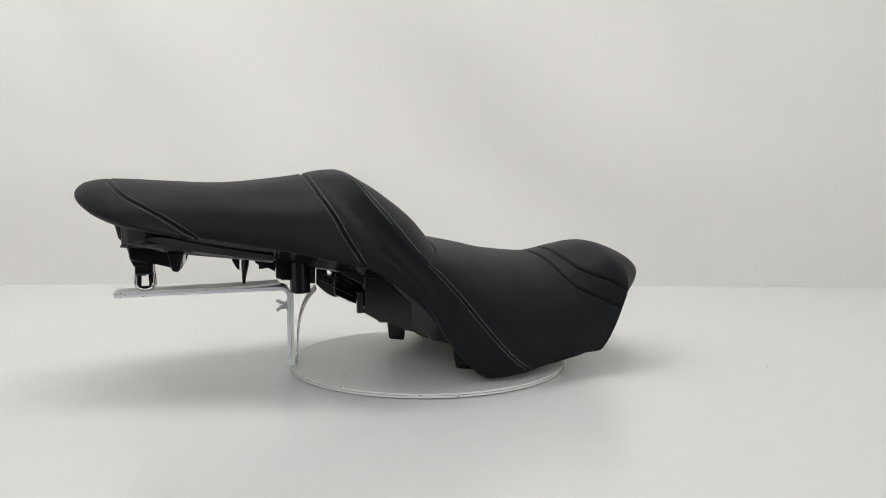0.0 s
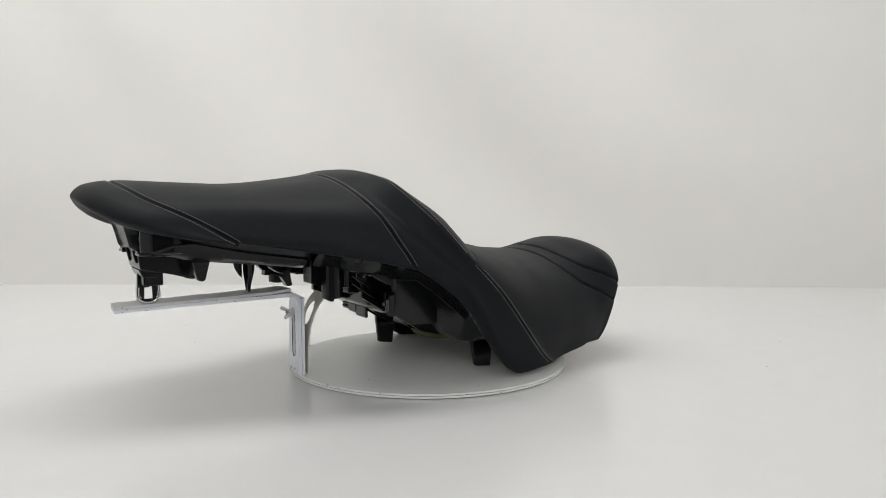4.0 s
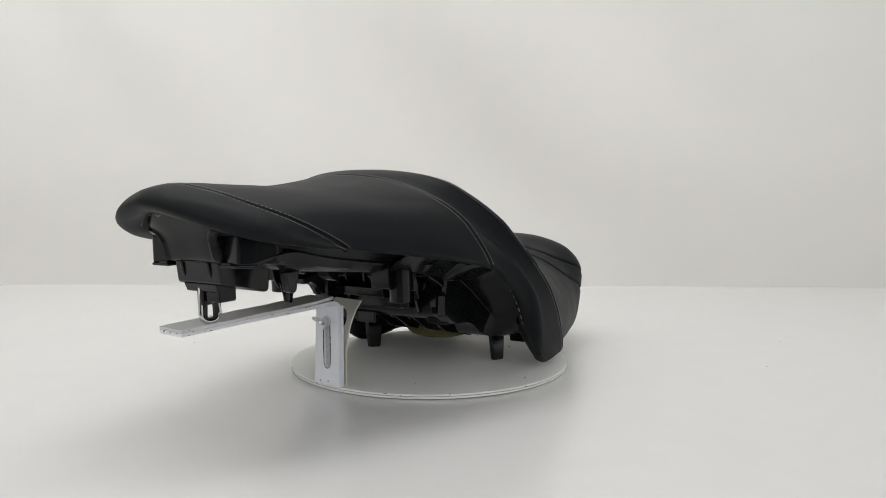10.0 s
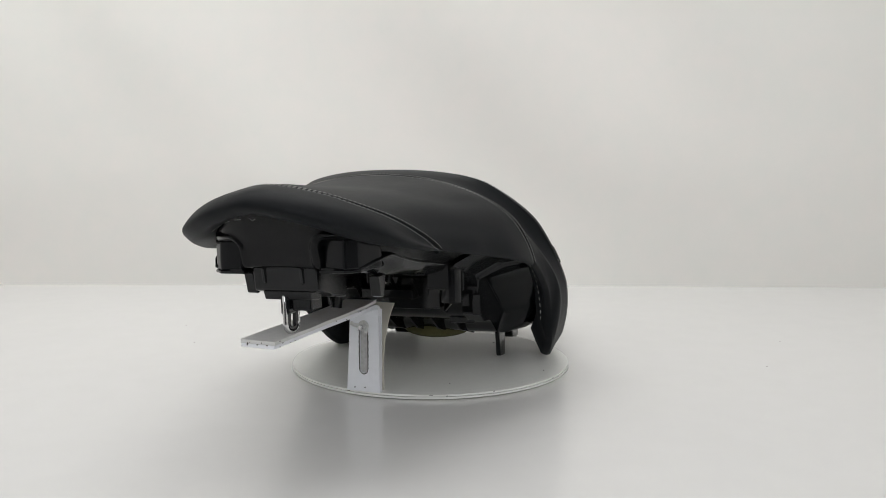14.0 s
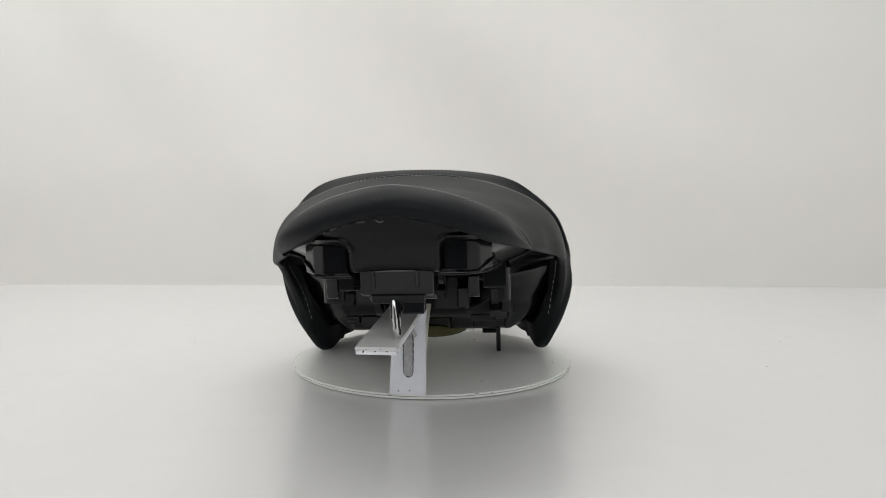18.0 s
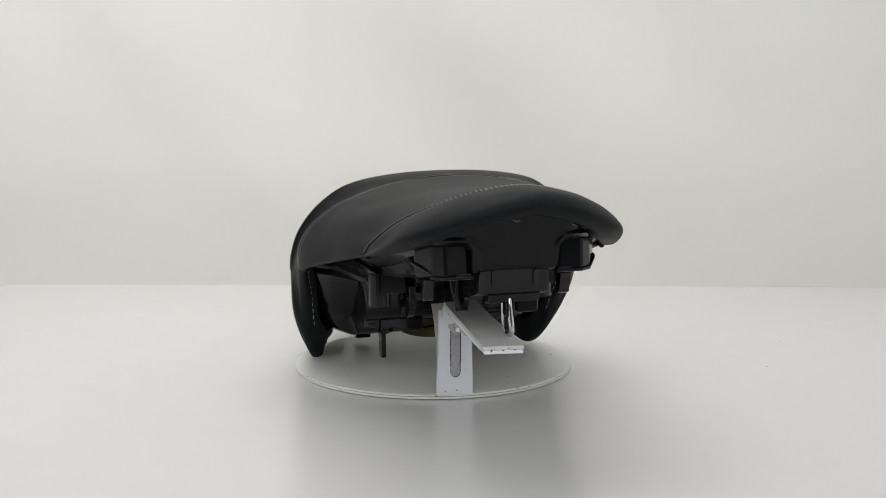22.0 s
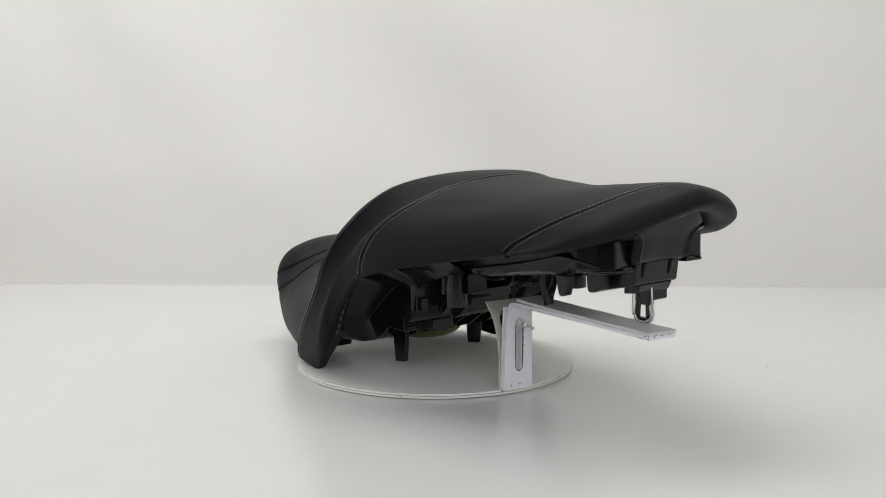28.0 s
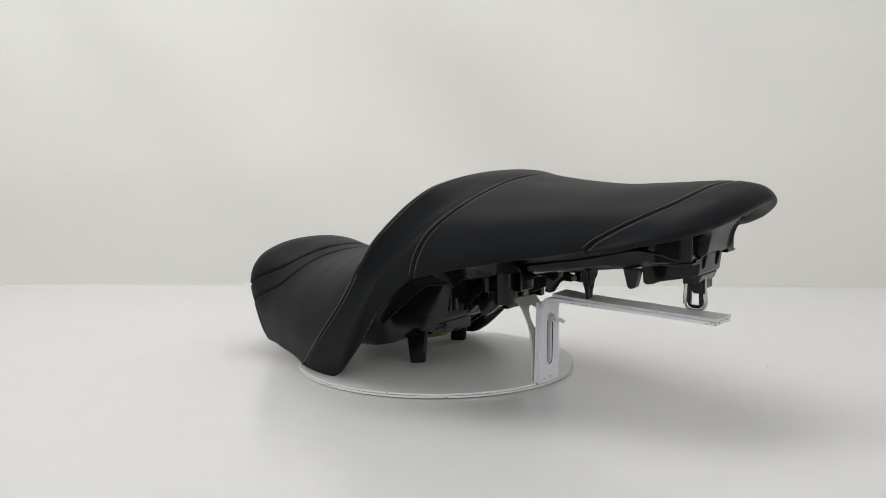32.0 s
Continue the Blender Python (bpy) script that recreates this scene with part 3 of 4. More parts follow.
def build_stand():
    inset = Matrix.Translation((0.0035, 0, 0))
    # bent flat bar that rolls over into the upright, and a loose flat plate on it
    top, low = [(-0.4165, 0.1057), (-0.330, 0.1079), (-0.2118, 0.1112)], [(-0.4165, 0.0984), (-0.330, 0.1007), (-0.2125, 0.1036)]
    halfway = [((a[0] + b[0]) / 2, (a[1] + b[1]) / 2) for a, b in zip(top, low)]
    bend = [(-0.2070 + 0.0125 * math.sin(a), 0.0955 + 0.0118 * math.cos(a)) for a in np.radians((12, 30, 48, 66, 84))]
    inner = [(-0.2070 + 0.0085 * math.sin(a), 0.0955 + 0.0080 * math.cos(a)) for a in np.radians((84, 60, 36, 12))]
    bm = bmesh.new()
    prism(bm, halfway + bend + [(-0.1945, 0.0925), (-0.1985, 0.0925)] + inner + low[1::-1], -0.0182, 0.0188, "y", 0.0007)
    part("arm", bm, WHITE_PAINT, bracket, "white painted flat steel arm with chipped edges")
    bm = bmesh.new()
    wave = [(-0.4168, 0.0), (-0.38, 0.0002), (-0.35, -0.0002), (-0.32, 0.0003), (-0.29, -0.0001), (-0.26, 0.0004), (-0.235, 0.0006), (-0.2115, 0.0014)]
    ends = []
    for x, w in wave:
        z = 0.1022 + (x + 0.4165) * 0.0258
        ends.append([bm.verts.new((x + (0.0035 if sy < 0 and x > -0.22 else 0), sy, z + w + up + (0.0010 if sy < 0 and x > -0.22 else 0))) for sy, up in ((-0.0188, 0.0002), (0.0192, 0.0002), (0.0192, 0.0036), (-0.0188, 0.0036))])
    for p, q in zip(ends, ends[1:]):
        for i in range(4):
            bm.faces.new((p[i], p[(i + 1) % 4], q[(i + 1) % 4], q[i]))
    bm.faces.new(ends[0])
    bm.faces.new(ends[-1][::-1])
    bmesh.ops.bevel(bm, geom=[e for e in bm.edges if e.calc_face_angle(0) > 0.6], offset=0.0006, segments=2, affect="EDGES", profile=0.5)
    part("upper_plate", bm, GREY_PAINT, bracket, "worn grey flat plate lying along the arm")
    chips = bmesh.new()
    rnd = random.Random(8)
    for k in range(26):
        x = rnd.choice((rnd.uniform(-0.416, -0.40), rnd.uniform(-0.27, -0.215), rnd.uniform(-0.41, -0.22)))
        s = rnd.choice((1, -1))
        y = 0.0001 + s * 0.0187 + 0.0022 * min(1, max(0, (x + 0.25) / 0.05))
        z = 0.1057 + (x + 0.4165) * 0.0255 - rnd.choice((0.0008, 0.0036, 0.0064))
        w = rnd.uniform(0.0003, 0.0014)
        block(chips, x - w, x + w, y - 0.0003, y + 0.0003, z - 0.0004, z + 0.0003)
    for k in range(7):
        y, z, w = rnd.uniform(-0.012, 0.014), rnd.uniform(0.1, 0.1045), rnd.uniform(0.0003, 0.0011)
        block(chips, -0.4168, -0.4162, y - w, y + w, z - 0.0005, z + 0.0005)
    tagged(part("chipped_paint", chips, RUST, bracket, "dark chips in the grey paint"), kind="stuff")
    # outer upright, slotted
    bm = bmesh.new()
    plate(bm, [(-0.0172, 0.0002), (0.0262, 0.0002), (0.0212, 0.0930), (-0.0160, 0.0930)], [slot(0.0036, 0.0215, 0.0850, 0.0056)], -0.2020, -0.1980)
    part("upright", bm, WHITE_PAINT, bracket, "white painted upright with a long slot", at=inset)
    bm = bmesh.new()
    worn = [(a + rnd.uniform(-0.0005, 0.0004), b + rnd.uniform(-0.0004, 0.0004)) for a, b in spline(slot(0.0036, 0.0212, 0.0853, 0.0060) + slot(0.0036, 0.0212, 0.0853, 0.0060)[:1], 70)[:-1]]
    plate(bm, worn, [slot(0.0036, 0.0219, 0.0846, 0.0053)], -0.2023, -0.2016)
    part("slot_edge", bm, RUST, bracket, "worn dark edge of the slot", at=inset)
    bm = bmesh.new()
    plate(bm, [(-0.0165, 0.0001), (0.0255, 0.0001), (0.0220, 0.1000), (-0.0172, 0.1000)], [], -0.1974, -0.1936)
    part("rear_plate", bm, WHITE_PAINT, bracket, "white painted inner plate behind the slot", at=inset)
    # grey insert, added before the white plate to darken the slot
    bm = bmesh.new()
    plate(bm, [(-0.0035, 0.0195), (0.0107, 0.0195), (0.0107, 0.0870), (-0.0035, 0.0870)], [], -0.1985, -0.1975)
    part("slot_backing", bm, SLOT_GREY, bracket, "added grey plate that darkens the inside of the slot", at=inset)
    # curved cream strap behind, with an oval opening
    pts = spline([(-0.1885, 0.0005), (-0.1878, 0.033), (-0.1835, 0.066), (-0.1745, 0.088), (-0.1630, 0.1020)], 40)
    arc = np.concatenate([[0], np.cumsum(np.linalg.norm(np.diff(pts, axis=0), axis=1))])
    bm = bmesh.new()
    out = [(-0.017, 0.0), (-0.016, 0.04), (-0.0180, 0.08), (-0.0190, arc[-1]), (0.0260, arc[-1]), (0.0250, 0.08), (0.023, 0.04), (0.0245, 0.0)]
    fine = []
    for (a0, b0), (a1, b1) in zip(out, out[1:] + out[:1]):
        fine += [(a0 + (a1 - a0) * k / 8, b0 + (b1 - b0) * k / 8) for k in range(8)]
    plate(bm, fine, [ring(0.0035, arc[-1] * 0.72, 0.0125, 0.0165, 24)], 0.0, 0.0018, "x")
    for v in bm.verts:
        th, q = v.co.x, v.co.z
        v.co.x, v.co.z = np.interp(q, arc, pts[:, 0]) - th, np.interp(q, arc, pts[:, 1]) + 0.3 * th
    part("curved_strap", bm, CREAM, bracket, "cream curved strap with an oval opening", at=inset)
    seated = Matrix.Translation((0.0045, 0, 0))
    # bolt and wing nut in the slot
    y, z = 0.0030, 0.0795
    bm = bmesh.new()
    prism(bm, ring(y, z, 0.0068, 0.0068, 24), -0.2046, -0.2031, "x", 0.0003)
    part("washer", bm, GREY_PAINT, bracket, at=seated)
    bm = bmesh.new()
    prism(bm, ring(y, z, 0.0028, 0.0028, 16), -0.2135, -0.2032, "x", 0.0004)
    part("bolt", bm, STEEL, bracket, "threaded steel bolt end", smooth=False, at=seated)
    bm = bmesh.new()
    prism(bm, ring(y, z, 0.0044, 0.0044, 18), -0.2095, -0.2047, "x", 0.0006)
    for s in (1, -1):
        w = spline([(y + s * 0.003, z - 0.001 + 0.002 * s), (y + s * 0.0062, z + 0.002 * s), (y + s * 0.0086, z + 0.0036 * s), (y + s * 0.0095, z + 0.0056 * s)], 12)
        tube(bm, [(-0.2075 - 0.0095 * (k / 11) ** 1.2, a, b) for k, (a, b) in enumerate(w)], 0.0023, 8)
    part("wing_nut", bm, GREY_PAINT, bracket, "painted wing nut", smooth=True, at=seated)
    # dark rivets at the foot
    for yy, zz in ((0.002, 0.0052), (0.0155, 0.0045)):
        bm = bmesh.new()
        prism(bm, ring(yy, zz, 0.0008, 0.0008, 10), -0.2026, -0.2018, "x")
        part("rivet", bm, DARK, bracket, at=inset)
    for x, y, r in ((0.118, -0.052, 0.0020), (-0.128, -0.078, 0.0009), (0.04, 0.155, 0.0010), (0.152, 0.03, 0.0008), (-0.02, -0.168, 0.0010)):
        bm = bmesh.new()
        prism(bm, ring(x, y, r, 0.75 * r, 9), -0.0001, 0.0004, "z")
        part("speck", bm, DARK, turntable, "small dark speck on the disc")
    chips = bmesh.new()
    for k in range(13):
        a = rnd.uniform(0, math.tau)
        w, z = rnd.uniform(0.0008, 0.003), rnd.choice((-0.0004, -0.0018, -0.0041))
        m = Matrix.Translation((-0.0069, -0.0017, 0)) @ Matrix.Rotation(a, 4, "Z")
        block(chips, 0.1896, 0.1905, -w, w, z - 0.0004, z + 0.0003, 0, m)
    tagged(part("edge_wear", chips, GREY_CHIP, turntable, "grey chips along the disc edge"), kind="stuff")


build_stand()


# ---------------------------------------------------------------- seat base
def shell(name, rows, label, parent=None, n=36, steps=12, press=None):
    """A moulded skin lofted through half rows, mirrored."""
    g = across([half(r, n) for r in rows], list(range(len(rows))), np.linspace(0, len(rows) - 1, steps * (len(rows) - 1) + 1))
    g = mirrored(g)
    if press:
        g = press(g)
    return link(name, grid_mesh(name, g, TRAY), parent or seat, label, AT)


def pockets(g):
    """Two pockets with rounded tops pressed into the tail wall, and a soft roll of the wall round them."""
    v, z = np.abs(g[..., 1]), g[..., 2]
    z = z - np.where(g[..., 1] < 0, 0.0022, 0.0)
    r = 0.009
    a, b = np.abs(v - 0.0602) - (0.0178 - r), np.where(z > 0.1835, z - 0.1835 - (0.0140 - r), -0.02)
    away = np.hypot(np.maximum(a, 0), np.maximum(b, 0)) + np.minimum(np.maximum(a, b), 0) - r
    inside = 1 - ramp(away, -0.0042, 0.0006)
    ridge = np.exp(-((away - 0.0048) / 0.0026) ** 2) * ramp(z, 0.170, 0.176) * (1 - ramp(v, 0.068, 0.078))
    rear = g[..., 0] < -0.34
    g[..., 0] += np.where(rear, 0.034 * inside - 0.0034 * ridge, 0)
    return g


def sides(build):
    for s in (1, -1):
        build(s)


def box(name, u0, u1, v0, v1, z0, z1, label="", bevel=0.0018, taper=0.0, parent=None):
    bm = bmesh.new()
    block(bm, u0, u1, min(v0, v1), max(v0, v1), z0, z1, bevel, taper=taper)
    return part(name, bm, PLASTIC, parent or base, label, at=AT if parent is None else None)


def wedge(name, outline, v0, v1, label="", bevel=0.0012, axis="y", parent=None):
    bm = bmesh.new()
    prism(bm, outline, min(v0, v1), max(v0, v1), axis, bevel)
    return part(name, bm, PLASTIC, parent or base, label, at=AT if parent is None else None)


def build_base():
    global base
    # bowl of the tail: from the cover's edge down to a ledge
    top = [(-0.424, 0, 0.232), (-0.417, 0.036, 0.2245), (-0.400, 0.063, 0.2135), (-0.380, 0.083, 0.205), (-0.338, 0.1085, 0.1925), (-0.305, 0.1210, 0.1880), (-0.272, 0.1300, 0.1850), (-0.242, 0.1370, 0.1815), (-0.205, 0.1480, 0.1755)]
    mid = [(-0.408, 0, 0.200), (-0.406, 0.036, 0.197), (-0.399, 0.060, 0.193), (-0.385, 0.077, 0.188), (-0.345, 0.0915, 0.1830), (-0.300, 0.0935, 0.1722), (-0.268, 0.0965, 0.1662), (-0.238, 0.0995, 0.1612), (-0.204, 0.1040, 0.1565)]
    low = [(-0.397, 0, 0.174), (-0.397, 0.040, 0.172), (-0.393, 0.062, 0.170), (-0.383, 0.070, 0.170), (-0.345, 0.074, 0.1665), (-0.300, 0.076, 0.1585), (-0.268, 0.079, 0.1545), (-0.238, 0.082, 0.1510), (-0.203, 0.087, 0.1475)]
    flat = [(-0.385, 0, 0.172), (-0.380, 0.030, 0.170), (-0.362, 0.050, 0.168), (-0.335, 0.060, 0.164), (-0.296, 0.064, 0.158), (-0.266, 0.066, 0.154), (-0.236, 0.068, 0.151), (-0.202, 0.070, 0.147)]
    core = [(-0.330, 0, 0.164), (-0.328, 0.006, 0.164), (-0.320, 0.009, 0.162), (-0.305, 0.010, 0.159), (-0.280, 0.010, 0.156), (-0.260, 0.010, 0.153), (-0.232, 0.010, 0.150), (-0.201, 0.010, 0.146)]
    base = shell("base_tray", [top, mid, low, flat, core], "moulded black plastic seat base", n=190, steps=26, press=pockets)
    # pan under the rider: flat facets, its side walls flaring out to the cover
    rows = []
    for u, z0, v1, v2, z2, v3, z3, v4, z4 in (
            (-0.215, 0.150, 0.104, 0.112, 0.158, 0.130, 0.168, 0.150, 0.174),
            (-0.172, 0.140, 0.100, 0.110, 0.142, 0.120, 0.152, 0.156, 0.168),
            (-0.125, 0.130, 0.098, 0.106, 0.134, 0.132, 0.150, 0.172, 0.157),
            (-0.113, 0.122, 0.100, 0.105, 0.128, 0.135, 0.148, 0.172, 0.154),
            (-0.108, 0.094, 0.103, 0.106, 0.1262, 0.136, 0.146, 0.172, 0.152),
            (-0.100, 0.080, 0.103, 0.106, 0.1255, 0.138, 0.141, 0.172, 0.149),
            (-0.080, 0.070, 0.103, 0.106, 0.1240, 0.138, 0.133, 0.171, 0.142),
            (-0.055, 0.0655, 0.103, 0.106, 0.1070, 0.138, 0.114, 0.168, 0.124),
            (-0.020, 0.0430, 0.104, 0.110, 0.0760, 0.137, 0.081, 0.164, 0.096),
            (0.000, 0.0390, 0.112, 0.130, 0.0490, 0.148, 0.066, 0.160, 0.080),
            (0.050, 0.034, 0.106, 0.126, 0.038, 0.138, 0.044, 0.148, 0.046),
            (0.120, 0.031, 0.096, 0.110, 0.034, 0.124, 0.040, 0.138, 0.042),
            (0.190, 0.034, 0.080, 0.094, 0.035, 0.106, 0.038, 0.118, 0.040)):
        one = [(u, v1, z0), (u, v2, z2), (u, v3, z3), (u, v4, z4)]
        rows.append([(a, -v, h) for a, v, h in one[::-1]] + [(u, 0, z0)] + one)
    rows = across(rows, range(len(rows)), np.linspace(0, len(rows) - 1, 6 * len(rows) - 5))
    pan = link("rider_pan", grid_mesh("rider_pan", rows, PLASTIC), base, "moulded black plastic pan under the seat")
    pan.data.set_sharp_from_angle(angle=radians(22))
    base.matrix_basis = AT


build_base()


def build_base_details():
    # tail: cup walls either side of the middle, open to the rear
    def cup(s):
        d = 0.0 if s > 0 else 0.0022
        wedge("pocket_floor", [(-0.3990, s * 0.0400), (-0.3990, s * 0.0662), (-0.3888, s * 0.0782), (-0.3500, s * 0.0782), (-0.3500, s * 0.0400)], 0.1662 + d, 0.1690 + d, axis="z", bevel=0.0008, parent=base)
        wedge("pocket_strip", [(-0.3986, s * 0.0420), (-0.3986, s * 0.0560), (-0.3940, s * 0.0560), (-0.3960, s * 0.0420)], 0.1686 + d, 0.1712 + d, axis="z", bevel=0.0006, parent=base)
        wedge("corner_box", [(-0.3950, s * 0.0440), (-0.3978, s * 0.0660), (-0.3882, s * 0.0772), (-0.3672, s * 0.0892), (-0.3520, s * 0.0860), (-0.3500, s * 0.0440)], 0.1688 + d, 0.1985 + d, axis="z", bevel=0.0020, parent=base, label="faceted corner box in the tail")
        # fairing with a rolled upper edge that runs from the corner to the stile
        cuts = ((-0.3885, 0.0775, 0.1712, 0.066, 0.1690), (-0.3672, 0.0896, 0.1790, 0.070, 0.1655), (-0.3480, 0.0905, 0.1805, 0.073, 0.1622), (-0.3200, 0.0910, 0.1745, 0.075, 0.1582),
                (-0.2880, 0.0930, 0.1675, 0.077, 0.1545), (-0.2500, 0.0975, 0.1612, 0.080, 0.1500), (-0.2200, 0.1010, 0.1565, 0.084, 0.1462))
        rows = np.array([[(u, s * v, z) for v, z in ((y1, z1), (y1 - 0.0016, z1 + 0.0018), (0.050, z1 + 0.0004), (0.050, z2 + 0.002), (y2, z2), ((y1 + y2) / 2 + 0.0035, (z1 + z2) / 2 - 0.0015))] for u, y1, z1, y2, z2 in cuts])
        rows = across(rows, range(len(cuts)), np.linspace(0, len(cuts) - 1, 6 * len(cuts) - 5))
        bm = bmesh.new()
        rings = [[bm.verts.new(q) for q in r] for r in rows]
        for p, q in zip(rings, rings[1:]):
            for i in range(6):
                bm.faces.new((p[i], p[(i + 1) % 6], q[(i + 1) % 6], q[i]))
        bm.faces.new(rings[0])
        bm.faces.new(rings[-1][::-1])
        fairing = part("side_fairing", bm, PLASTIC, base, "swept plastic fairing under the cover's edge", smooth=True)
        fairing.data.set_sharp_from_angle(angle=radians(35))
        bm = bmesh.new()
        tube(bm, [tuple(r[0] + np.array([0, s * 0.0002, 0.0006])) for r in rows], 0.0013, 8)
        part("rolled_edge", bm, PLASTIC, base, smooth=True)
        tooth = [(-0.345, 0.160), (-0.3395, 0.139), (-0.334, 0.1372), (-0.3305, 0.139), (-0.325, 0.160)]
        wedge("tooth", tooth, s * 0.0650, s * 0.0755, parent=base)
        # tall trough-shaped stile under the widest part, with a post
        if s > 0:
            plan = [(-0.2105, 0.0985), (-0.1845, 0.0790), (-0.1665, 0.1000), (-0.1610, 0.1000), (-0.1610, 0.0700), (-0.2105, 0.0700)]
        else:
            plan = [(-0.2170, -0.1045), (-0.1860, -0.0870), (-0.1765, -0.1078), (-0.1700, -0.1078), (-0.1700, -0.0780), (-0.2170, -0.0780)]
        bm = bmesh.new()
        prism(bm, plan, 0.1218, 0.1725, "z", 0.0011)
        for v in bm.verts:
            if v.co.z < 0.14:
                v.co.z += 0.35 * max(0, -0.196 - v.co.x)
        part("stile", bm, PLASTIC, base, "tall trough-shaped plastic stile")
        bm = bmesh.new()
        tube(bm, [(-0.188, s * 0.097, 0.150), (-0.188, s * 0.097, 0.1105)], 0.0125, 24)
        part("stile_post", bm, PLASTIC, base, smooth=False)
        # dark stub under the post, in place of the shade in its bore
        bm = bmesh.new()
        tube(bm, [(-0.188, s * 0.097, 0.1104), (-0.188, s * 0.097, 0.1092)], 0.0078, 18)
        part("bore_shade", bm, DARK, base)
        if s > 0:
            # hanging plate behind the stile, and a holder further on
            box("latch_plate", -0.172, -0.150, 0.070, 0.082, 0.1205, 0.145, taper=0.1, parent=base)
            box("holder", -0.1125, -0.0960, 0.0860, 0.1005, 0.0925, 0.1270, bevel=0.0012, parent=base)
            # short slats in the side of the pan
            for (u0, z0), (u1, z1) in (((-0.100, 0.1085), (-0.123, 0.1165)), ((-0.103, 0.0960), (-0.121, 0.1055)), ((-0.107, 0.0830), (-0.120, 0.0945))):
                wedge("latch_bar", [(u0, z0), (u1, z1), (u1, z1 + 0.0030), (u0, z0 + 0.0030)], 0.046, 0.060, bevel=0.0005, parent=base)
        else:
            # slanting guide rail with two rods and end posts
            a, b = Vector((-0.1445, -0.0853, 0)), Vector((-0.1030, -0.0580, 0))
            bm = bmesh.new()
            prism(bm, [(0.0, 0.1040), (0.0, 0.1265), ((b - a).length, 0.1000), ((b - a).length, 0.0815)], -0.0015, 0.0015, "y", 0.0006)
            turn = Matrix.Translation(a) @ Matrix.Rotation(math.atan2(b.y - a.y, b.x - a.x), 4, "Z")
            bmesh.ops.transform(bm, matrix=turn, verts=bm.verts)
            part("guide_rail", bm, PLASTIC, base, "slanting guide rail")
            for lift in (0.0, -0.0095):
                bm = bmesh.new()
                tube(bm, [(-0.1640, -0.1010, 0.1350 + lift), (-0.1010, -0.0592, 0.0985 + lift)], 0.0012, 8)
                part("guide_rod", bm, PLASTIC, base, smooth=True)
            box("rail_post", -0.1055, -0.0995, -0.0620, -0.0540, 0.0815, 0.1030, bevel=0.0008, parent=base)
            box("rail_post", -0.1195, -0.1115, -0.1100, -0.1000, 0.0825, 0.1090, bevel=0.0010, parent=base)
            wedge("guide_block", [(-0.1395, 0.150), (-0.1395, 0.1330), (-0.1080, 0.1150), (-0.1080, 0.150)], -0.104, -0.086, parent=base)
            wedge("side_block", [(-0.1080, 0.130), (-0.1080, 0.0950), (-0.1120, 0.0835), (-0.0888, 0.0690), (-0.0570, 0.0668), (-0.0500, 0.0668), (-0.0500, 0.090), (-0.0900, 0.135)], -0.106, -0.084, parent=base)
        # vent box; three dark bars on it stand in for shaded slots
        box("vent_box", -0.090, -0.062, s * 0.083, s * 0.1040, 0.0705 if s < 0 else 0.064, 0.089 if s < 0 else 0.084, taper=0.08, parent=base)
        for k in range(3):
            bm = bmesh.new()
            block(bm, -0.0912, -0.0895, s * 0.0935 - 0.006, s * 0.0935 + 0.006, (0.0725 if s < 0 else 0.0675) + 0.0055 * k, (0.0748 if s < 0 else 0.0700) + 0.0055 * k, 0.0004)
            part("slot_shade", bm, DARK, base)
        # ridge that slants down the side of the pan
        bm = bmesh.new()
        tube(bm, [(-0.1125, s * 0.1052, 0.1278), (-0.1000, s * 0.1062, 0.1258), (-0.0800, s * 0.1062, 0.1243), (-0.0550, s * 0.1063, 0.1073), (-0.0200, s * 0.1100, 0.0764), (-0.0020, s * 0.1260, 0.0520)], 0.0013, 8)
        part("slanting_ridge", bm, PLASTIC, base, smooth=True)
        box("wall_block", -0.118, -0.104, s * 0.086, s * 0.096, 0.0930, 0.1100, bevel=0.0012, parent=base)
        # pale worn fold where the cover is tucked in
        bm = bmesh.new()
        tube(bm, [(-0.104, s * 0.145, 0.1522), (-0.099, s * 0.1500, 0.1518), (-0.094, s * 0.1535, 0.1498), (-0.092, s * 0.1560, 0.1478)], 0.0011, 6)
        part("worn_fold", bm, FRAY, base, "pale worn fold in the tucked cover", smooth=True)
        # tab beside the front lobe
        wedge("front_tab", [(0.092, 0.034), (0.096, 0.0125), (0.118, 0.0085), (0.128, 0.0090), (0.134, 0.034)], s * 0.072, s * 0.094, parent=base)
    sides(cup)
    # middle block at the tail, in steps, with ribs
    mid = wedge("middle_block", [(-0.3958, 0.174), (-0.3925, 0.150), (-0.384, 0.1475), (-0.352, 0.1440), (-0.342, 0.1375), (-0.333, 0.1360), (-0.330, 0.138), (-0.3275, 0.160), (-0.335, 0.175)], -0.0345, 0.0335, parent=base, bevel=0.0022, label="stepped plastic block")
    for v in (-0.0198, 0.0207):
        wedge("upright_rib", [(-0.3985, 0.1725), (-0.3955, 0.158), (-0.392, 0.156), (-0.392, 0.1725)], v - 0.0018, v + 0.0018, parent=base)
    wedge("lower_block", [(-0.393, 0.150), (-0.389, 0.141), (-0.372, 0.139), (-0.372, 0.150)], -0.026, 0.024, parent=base)
    box("corner_block", -0.388, -0.366, -0.0252, -0.0040, 0.1305, 0.150, parent=base)
    box("loop_holder", -0.3905, -0.3765, -0.0020, 0.0070, 0.1265, 0.150, 0.0008, parent=base)
